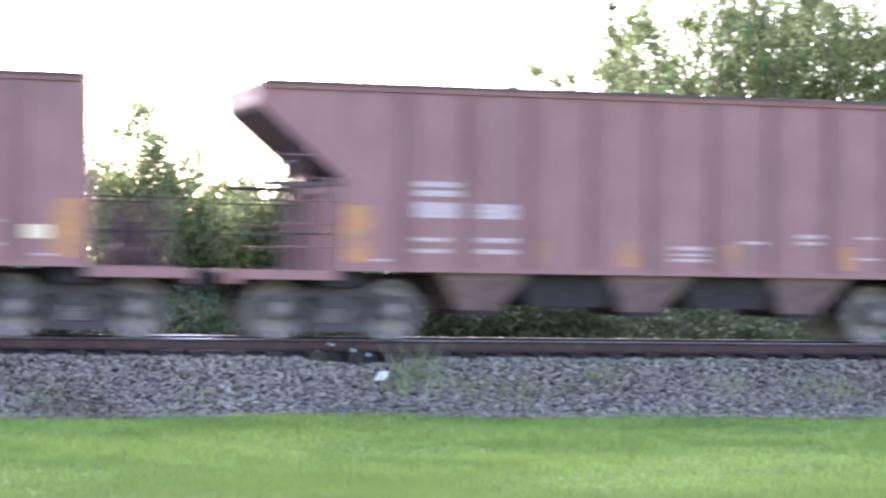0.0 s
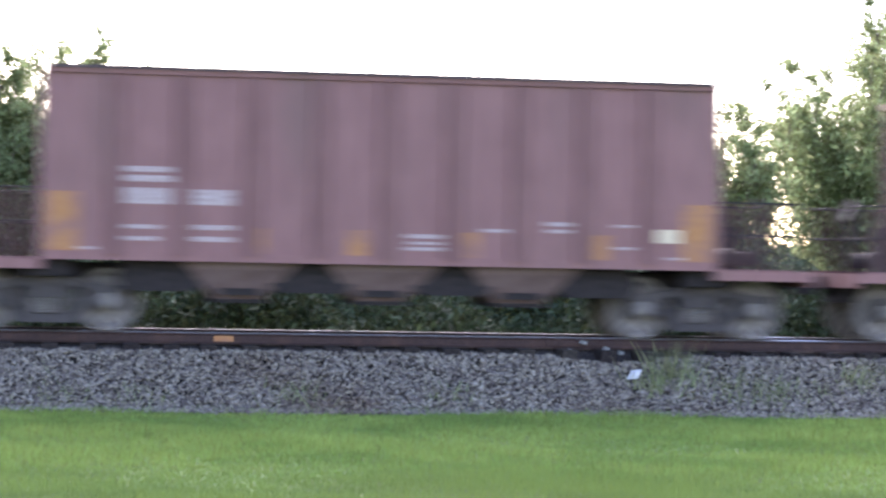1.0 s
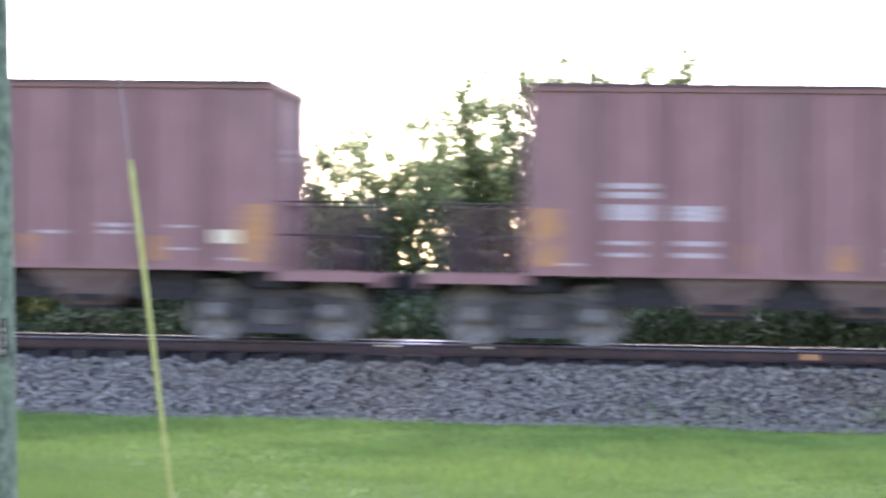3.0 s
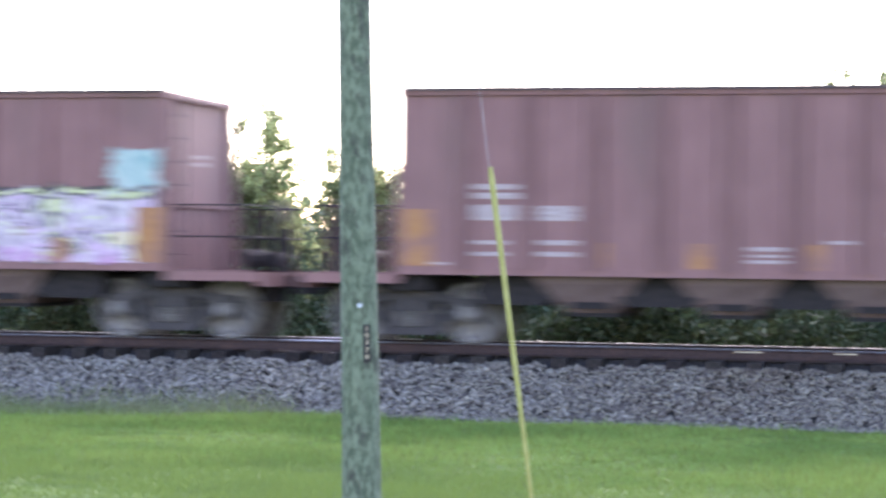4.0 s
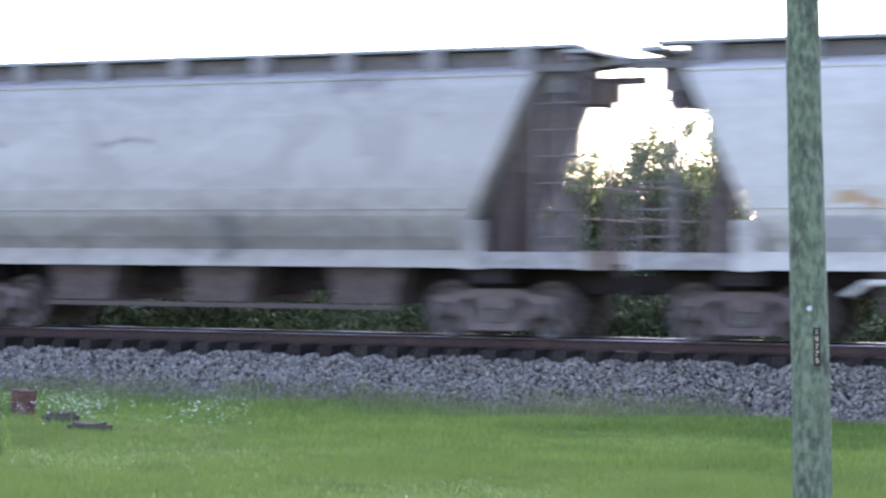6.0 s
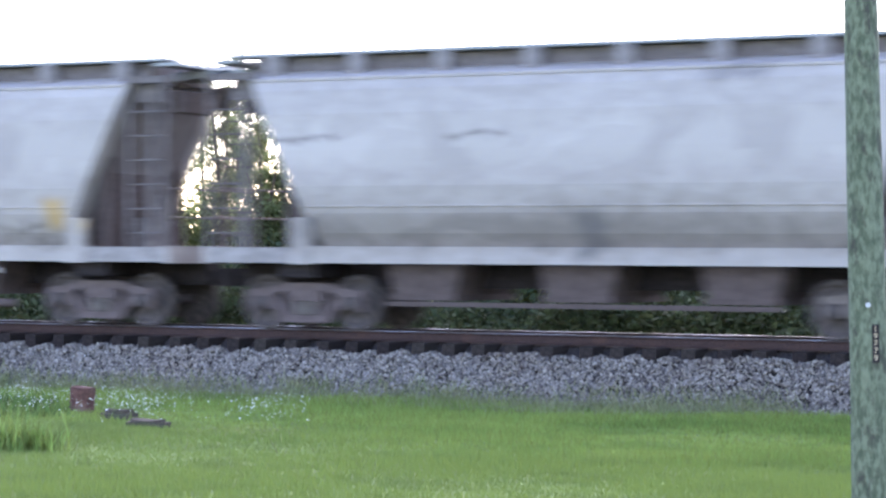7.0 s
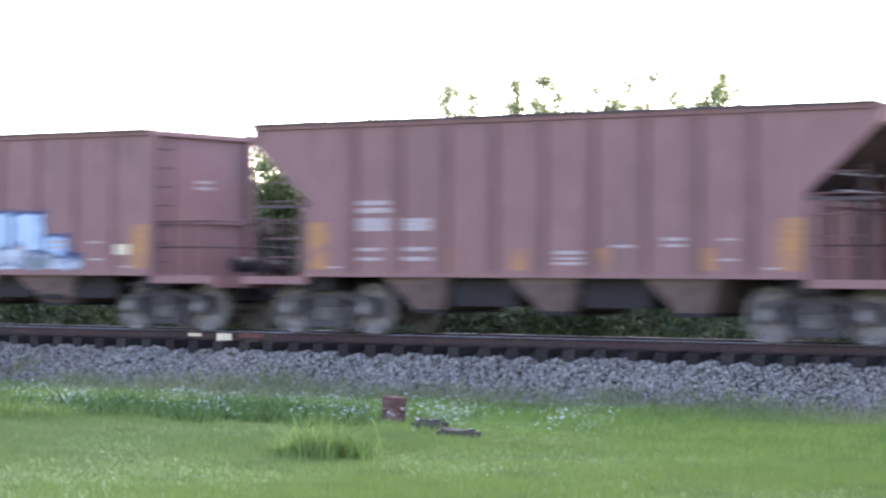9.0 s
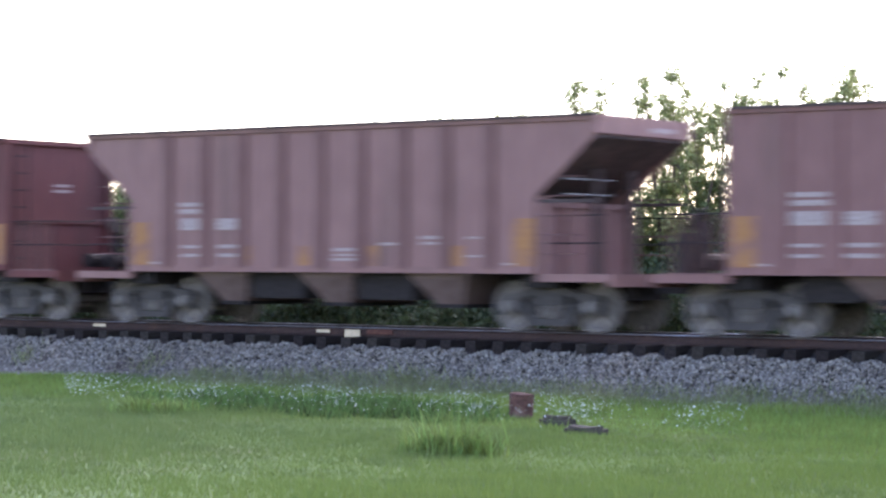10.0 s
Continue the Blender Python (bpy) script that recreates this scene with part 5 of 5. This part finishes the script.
def covered_hopper(label, hull, piped):
    car = tagged(new("covered_hopper_car"), label, "covered hopper car", "cars of the freight train")
    part("body", covered_shape, hull, car, key=("covered", hull.name), smooth=False)
    for k in (-1, 1):
        turn = 0 if k < 0 else 180
        part("seam", lambda: Shape().box(-4.9, 4.9, -0.012, 0.02, 2.055, 2.085), hull, car, at=pose(0, k * 1.555, 0, 0, 0, turn), key="seam")
        part("eave_seam", lambda: Shape().box(-5.9, 5.9, -0.012, 0.03, 4.17, 4.21), hull, car, at=pose(0, k * 1.475, 0, 0, 0, turn), key="eave")
        part("side_sill", lambda: Shape().prism([(-1.56, 1.12), (-1.38, 1.12), (-1.38, 1.16), (-1.52, 1.16), (-1.52, 1.40), (-1.56, 1.40)], -4.70, 4.70, "x"), hull, car, at=pose(0, 0, 0, 0, 0, turn), key=("csill"))
        for x0, x1 in ((-6.75, -4.70), (4.70, 6.75)):
            part("end_sill", lambda x0=x0, x1=x1: Shape().prism([(-1.555, 1.12), (-1.38, 1.12), (-1.38, 1.16), (-1.515, 1.16), (-1.515, 1.38), (-1.555, 1.38)], x0, x1, "x"), ENDSILL, car, "dirty grey end sill", at=pose(0, 0, 0, 0, 0, turn), key=("end_sill", x0))
        part("running_board", lambda: Shape().box(-6.55, 6.55, -1.22, -0.72, 4.62, 4.67), MESHWALK, car, "galvanised roof walkway", at=pose(0, 0, 0, 0, 0, turn), key="walkway")
        for i in range(8):
            part("walk_bracket", lambda: Shape().prism([(-0.15, 4.25), (0.15, 4.25), (0.15, 4.62), (-0.15, 4.62)], -1.26, -0.9), ROOFMAT, car, at=pose(-5.6 + 1.6 * i, 0, 0, 0, 0, turn), key="bracket")
        for x in (-4.85, 4.85):
            part("jacking_post", lambda: Shape().box(-0.20, 0.20, -1.58, -1.40, 1.10, 1.88), hull, car, at=pose(x, 0, 0, 0, 0, turn), key="jack")
    # Dark trough colour includes the shade of the overhanging walkway.
    part("hatch_trough", lambda: Shape().prism([(-1.02, 4.28), (-1.0, 4.60), (-0.8, 4.64), (0.8, 4.64), (1.0, 4.60), (1.02, 4.28)], -6.1, 6.1, "x"), CAGE, car, "roof trough with the walkway's shade in its dark colour", key="trough")
    for x in (-4.5, -1.5, 1.5, 4.5):
        part("hatch", lambda: Shape().tube((0, 0, 4.62), (0, 0, 4.66), 0.38, 14).tube((0, 0, 4.66), (0, 0, 4.69), 0.42, 14, 0.38), ROOFMAT, car, at=pose(x, 0, 0), key="hatch")
    for s in (-1, 1):
        m = pose(s * 4.9, 0, 0, 0, 0, 0 if s > 0 else 180)
        # Thin darker plate laid over the body's sloping end.
        part("end_slope", lambda: Shape().prism([(4.56, 1.36), (5.91, 4.22), (5.93, 4.22), (4.58, 1.36)], -1.27, 1.27), ENDSLOPE, car, "dark grey sloping end sheet", at=pose(0, 0, 0, 0, 0, 0 if s > 0 else 180), key="end_slope")
        part("end_sheet", lambda: Shape().prism([(-0.2, 1.40), (0.05, 1.40), (0.35, 2.9), (0.1, 2.9)], -0.9, 0.9), UNDER, car, at=m, key="end_sheet")
        for j in (-1, 1):
            part("end_strut", lambda j=j: Shape().box(0.30, 0.44, j * 1.14 - 0.07, j * 1.14 + 0.07, 1.26, 4.1), UNDER, car, at=m, key=("end_strut", j))
            part("end_post", lambda j=j: Shape().box(1.24, 1.38, j * 1.18 - 0.06, j * 1.18 + 0.06, 1.26, 4.2).box(1.02, 1.50, j * 1.18 - 0.08, j * 1.18 + 0.08, 3.9, 4.25), CAGE, car, "grimy grey end post", at=m, key=("cover_post", j))
        part("end_platform", lambda: Shape().box(0, 1.86, -1.38, 1.38, 1.20, 1.26).box(1.80, 1.88, -1.56, 1.56, 1.10, 1.40), hull, car, at=m, key="cplatform")
        part("end_cage", lambda: cage_shape(), CAGE, car, "grey end ladders and posts", at=m, key="cage")
        part("roof_overhang", lambda: Shape().prism([(0.9, 4.30), (2.35, 4.44), (2.35, 4.50), (0.9, 4.50)], -0.35, 0.35).box(1.40, 1.90, -1.3, 1.3, 4.52, 4.58), MESHWALK, car, at=m, key="overhang")
        part("brake_box", lambda: Shape().box(1.45, 1.78, -0.9, 0.2, 3.74, 4.12).tube((1.5, -0.35, 4.1), (1.5, -0.35, 4.5), 0.03, 6), UNDER, car, "brown brake box under the roof end", at=m, key="brake_box")
        coupler(car, s * 6.7, s, 0.35)
    part("centre_sill", lambda: Shape().box(-6.8, 6.8, -0.2, 0.2, 0.72, 1.2).box(-5.4, -4.7, -1.35, 1.35, 0.88, 1.12).box(4.7, 5.4, -1.35, 1.35, 0.88, 1.12), DARK, car, key="csill_mid")
    for x in ((-2.3, 0.0, 2.3) if piped else (-2.75, 0.0, 2.75)):
        part("outlet", lambda: Shape().prism([(-0.76, 1.36), (0.76, 1.36), (0.56, 0.62), (-0.56, 0.62)], -1.15, 1.15).box(-0.60, 0.60, -1.2, 1.2, 0.52, 0.62), UNDER, car, at=pose(x, 0, 0), key="outlet")
    if piped:
        part("upper_pipe", lambda: Shape().tube((-3.0, -1.5, 0.95), (3.2, -1.5, 0.95), 0.05, 10).tube((-3.35, -1.45, 0.75), (-3.0, -1.5, 0.95), 0.05, 10), COVERED, car, "pale unloading pipe", key="pipe_up")
        part("lower_pipe", lambda: Shape().tube((-2.4, -1.3, 0.37), (3.4, -1.3, 0.37), 0.075, 10), UNDER, car, "dusty unloading pipe", key="pipe_low")
    else:
        part("lower_pipe", lambda: Shape().box(-3.4, 3.4, -1.22, -1.14, 0.42, 0.50), UNDER, car, key="gate_bar")
    trucks(car, (-5.05, 5.05), DUSTFRAME, SOOTWHEEL)
    return car


def cage_shape():
    s = Shape()
    for k in (-1, 1):
        for x in (1.05, 1.80):
            s.box(x - 0.03, x + 0.03, k * 1.50 - 0.03, k * 1.50 + 0.03, 1.26, 4.35 if x > 1.5 else 3.9)
        for i in range(6):
            s.tube((1.05, k * 1.5, 1.62 + i * 0.42), (1.80, k * 1.5, 1.62 + i * 0.42), 0.014, 6)
        s.box(0.9, 1.9, k * 1.42 - 0.05, k * 1.42 + 0.05, 4.22, 4.34)
    for z in (1.9, 2.4):
        s.tube((1.80, -1.5, z), (1.80, 1.5, z), 0.016, 6)
    s.box(0.6, 0.9, -0.6, 0.1, 1.28, 1.9).box(1.2, 1.35, -0.8, -0.65, 1.26, 2.3)
    return s


def boxcar():
    car = tagged(new("boxcar"), "rusty orange-brown boxcar with a black ribbed door and sprayed letters", "boxcar", "cars of the freight train")
    for k in (-1, 1):
        turn = 0 if k < 0 else 180
        for x0, x1 in ((-7.96, -1.5), (1.5, 7.96)):
            part("side_wall", lambda x0=x0, x1=x1: Shape().box(x0, x1, -1.56, -1.50, 0.80, 4.46), BOXSIDE, car, at=pose(0, 0, 0, 0, 0, turn), key=("boxwall", x0))
        for i, x in enumerate((-7.9, -6.8, -5.7, -4.6, -3.5, -2.45, 2.45, 3.5, 4.6, 5.7, 6.8, 7.9)):
            part("side_post", Shape().box(x - 0.035, x + 0.035, -1.59, -1.56, 0.82, 4.40), BOXSIDE, car, at=pose(0, 0, 0, 0, 0, turn))
        part("side_sill", lambda: Shape().box(-7.96, 7.96, -1.60, -1.50, 0.70, 0.94), BOXSIDE, car, at=pose(0, 0, 0, 0, 0, turn), key="boxsill")
        part("eave_rail", lambda: Shape().box(-7.98, 7.98, -1.60, -1.50, 4.44, 4.55), EAVE, car, at=pose(0, 0, 0, 0, 0, turn), key="boxeave")
        door = part("door", lambda: Shape().box(-1.5, 1.5, -1.58, -1.52, 0.97, 4.38), DOORMAT, car, "black horizontally ribbed sliding door", at=pose(0, 0, 0, 0, 0, turn), key="boxdoor")
        for i in range(18):
            z = 1.08 + 0.187 * i
            part("door_rib", lambda z=z: Shape().prism([(-1.62, z - 0.035), (-1.64, z), (-1.62, z + 0.035), (-1.58, z + 0.06), (-1.58, z - 0.06)], -1.42, 1.42, "x"), SLATMAT, door, key=("door_rib", i))
        for x in (-1.47, 0.0, 1.47):
            part("door_bar", Shape().tube((x * 0.72, -1.69, 1.0), (x * 0.72, -1.69, 4.35), 0.02, 6) if x == 0 else Shape().box(x - 0.05, x + 0.05, -1.67, -1.58, 0.97, 4.38), DARK, door)
        part("emblem", lambda: Shape().prism([(2.72, 3.30), (3.05, 3.48), (3.40, 3.30), (3.34, 2.75), (3.42, 2.30), (2.74, 2.30), (2.80, 2.75)], -1.566, -1.562).prism([(2.62, 2.9), (3.5, 2.9), (3.44, 2.72), (2.68, 2.72)], -1.570, -1.566), LETTER, car, "faded white emblem", at=pose(0, 0, 0, 0, 0, turn), key="emblem")
        part("chevron", lambda: Shape().prism([(4.60, 3.52), (4.95, 3.50), (5.35, 3.26), (5.75, 3.50), (6.15, 3.52), (5.45, 3.02), (5.25, 3.02)], -1.566, -1.562), EMBLEM, car, "pale blue chevron emblem", at=pose(0, 0, 0, 0, 0, turn), key="chevron")
        part("low_chevron", lambda: Shape().prism([(4.95, 2.30), (5.2, 2.30), (5.40, 2.52), (5.85, 2.28), (6.15, 2.28), (5.5, 2.70), (5.3, 2.70)], -1.566, -1.562), EMBLEM, car, "faded blue-grey chevron", at=pose(0, 0, 0, 0, 0, turn), key="low_chevron")
        for x in (-2.6, -0.02):
            part("sill_stripe", Shape().box(x, x + 0.58, -1.608, -1.604, 0.78, 0.90), STRIPE, car, "yellow-orange sill stripe", at=pose(0, 0, 0, 0, 0, turn))
        part("door_plate", Shape().box(-0.28, 0.34, -1.655, -1.645, 1.16, 1.27), STRIPE, door, "yellow-orange plate on the door")
        part("side_rail", Shape().box(-7.9, -1.6, -1.612, -1.588, 0.99, 1.04).box(1.6, 7.9, -1.612, -1.588, 0.99, 1.04), DARKBROWN, car, "thin dark rail above the sill", at=pose(0, 0, 0, 0, 0, turn))
        for i in range(5):
            part("emblem_bar", Shape().box(2.62, 3.52, -1.574, -1.5705, 2.38 + 0.2 * i, 2.45 + 0.2 * i), BOXPLAIN, car, "gap of bare paint across the emblem", at=pose(0, 0, 0, 0, 0, turn))
        part("emblem_stem", Shape().box(5.28, 5.44, -1.566, -1.562, 2.70, 3.03), EMBLEM, car, "faded blue-grey stem of the emblem", at=pose(0, 0, 0, 0, 0, turn))
        part("ladder", lambda: Shape().add(*box_ladder()), MESHWALK, car, "thin steel side ladder", at=pose(0, 0, 0, 0, 0, turn), key="box_ladder")
    for s in (-1, 1):
        m = pose(s * 7.96, 0, 0, 0, 0, 0 if s > 0 else 180)
        part("end_wall", lambda: Shape().box(-0.06, 0.0, -1.54, 1.54, 0.80, 4.42), BOXEND, car, at=m, key="boxend")
        for j in (-1, 1):
            part("end_post", lambda j=j: Shape().box(-0.02, 0.06, j * 1.53 - 0.05, j * 1.53 + 0.05, 0.8, 4.45), BOXEND, car, at=m, key=("box_end_post", j))
        for i in range(8):
            z = 1.10 + 0.43 * i
            part("end_corrugation", lambda z=z: Shape().prism([(0.0, z - 0.15), (0.08, z - 0.06), (0.08, z + 0.06), (0.0, z + 0.15)], -1.44, 1.44), BOXEND, car, at=m, key=("corrugation", i))
        coupler(car, s * 7.9, s, 0.72)
    part("roof", lambda: Shape().prism([(-1.58, 4.51), (-1.50, 4.58), (0.0, 4.71), (1.50, 4.58), (1.58, 4.51)], -7.98, 7.98, "x"), ROOFMAT, car, key="boxroof")
    for i in range(13):
        part("roof_rib", lambda: Shape().prism([(-1.55, 4.55), (-1.48, 4.62), (0.0, 4.75), (1.48, 4.62), (1.55, 4.55)], -0.05, 0.05, "x"), ROOFMAT, car, at=pose(-7.5 + 1.25 * i, 0, 0), key="roof_rib")
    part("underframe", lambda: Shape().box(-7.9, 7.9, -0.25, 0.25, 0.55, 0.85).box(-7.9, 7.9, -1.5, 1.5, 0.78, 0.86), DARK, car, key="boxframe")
    trucks(car, (-6.1, 6.1), CAST, SOOTWHEEL)
    return car


def box_ladder():
    s = Shape()
    for x in (6.5, -7.75):
        for i in range(4):
            s.tube((x, -1.63, 1.1 + 0.36 * i), (x + 0.45, -1.63, 1.1 + 0.36 * i), 0.012, 6)
            s.tube((x, -1.63, 1.1 + 0.36 * i), (x, -1.55, 1.1 + 0.36 * i), 0.012, 6).tube((x + 0.45, -1.63, 1.1 + 0.36 * i), (x + 0.45, -1.55, 1.1 + 0.36 * i), 0.012, 6)
    return s.v, s.f


PLAIN = "brown oxide-red open hopper car with upright ends and orange stripes"
SLOPE = "brown oxide-red open hopper car with sloping ends and orange stripes"
train = [(8.725, sloped_hopper(SLOPE)), (-4.925, straight_hopper(PLAIN)), (-18.575, straight_hopper(PLAIN)), (-32.225, sloped_hopper("brown open hopper car with sloping ends and a horizontal seam", HULL_SEAM, HULL_SEAM, True)),
         (-45.875, straight_hopper("brown open hopper car sprayed with pale blue letters", HULL, HULL_BLUE, HULL_BLUE, True)), (-59.525, straight_hopper(PLAIN)),
         (-73.175, straight_hopper(PLAIN)), (-86.825, straight_hopper(PLAIN)),
         (-100.475, straight_hopper("brown open hopper car sprayed with white and mauve letters", HULL, HULL_MAUVE, HULL_MAUVE)), (-114.125, straight_hopper(PLAIN)),
         (-128.0, covered_hopper("white-grey rounded covered hopper car with unloading pipes", COVERED, True)),
         (-142.27, covered_hopper("stained grey rounded covered hopper car", COVERED_DIRTY, False)), (-156.53, covered_hopper("stained grey rounded covered hopper car", COVERED_DIRTY, False)),
         (-170.8, covered_hopper("worn light grey covered hopper car with unloading pipes", COVERED_WORN, True)), (-186.72, boxcar()),
         (-202.35, sloped_hopper(SLOPE, HULL)), (-216.0, straight_hopper("brown open hopper car sprayed with ice blue letters", HULL, HULL_ICE, HULL_ICE, True)),
         (-229.8, sloped_hopper(SLOPE, HULL_LIGHT, nudged=True)), (-243.4, straight_hopper("deep red open hopper car with upright ends", HULL_RED, HULL_RED))]

# ---- track ties, last because they are many ----
tie_shape = lambda: Shape().prism([(-0.115, -0.23), (0.115, -0.23), (0.115, 0.0), (0.10, 0.012), (-0.10, 0.012), (-0.115, 0.0)], -1.30, 1.30)
rt = random.Random(11)
for i in range(108):
    part("tie", tie_shape, TIE, track, at=pose(-43.5 + 0.59 * i + rt.uniform(-0.04, 0.04), 35.775 + rt.uniform(-0.07, 0.07), -0.185, 0, 0, rt.uniform(-1.2, 1.2)), key="tie")
rest = Shape()
for i in range(300):
    for x in (-44.1 - 0.59 * i, 20.4 + 0.59 * i):
        rest.box(x - 0.115, x + 0.115, 34.475, 37.075, -0.34, -0.18)
tagged(part("far_tie", rest, TIE, track), kind="stuff")

# How far the train has come.
RUN = [(0.0, 3.75), (0.5, 13.6), (1.0, 23.0), (1.5, 32.85), (2.0, 42.75), (2.5, 52.65), (2.7, 56.55), (3.8, 78.55), (4.0, 82.5), (4.5, 92.4), (5.0, 102.25), (5.5, 112.1), (5.7, 116.06),
       (6.8, 137.84), (7.0, 141.8), (7.5, 151.7), (8.0, 161.6), (8.5, 171.5), (9.0, 181.4), (9.5, 191.3), (10.0, 201.2)]


def motions():
    """The train runs to the right; its wheels turn."""
    for s, car in train:
        walk(car, [(t, pose(s + u, 35.775, 0.004)) for t, u in RUN])
    spun = {}
    for w, k in wheelsets:
        if k not in spun:
            walk(w, [(i / FPS, pose(k * AXLE, 0, WHEEL_R, 0, math.degrees(19.75 * i / FPS / WHEEL_R) % 360, 0)) for i in range(10 * FPS + 1)])
            spun[k] = w.animation_data
        else:
            w.rotation_mode = "QUATERNION"
            keys = w.animation_data_create()
            keys.action, keys.action_slot = spun[k].action, spun[k].action_slot


motions()
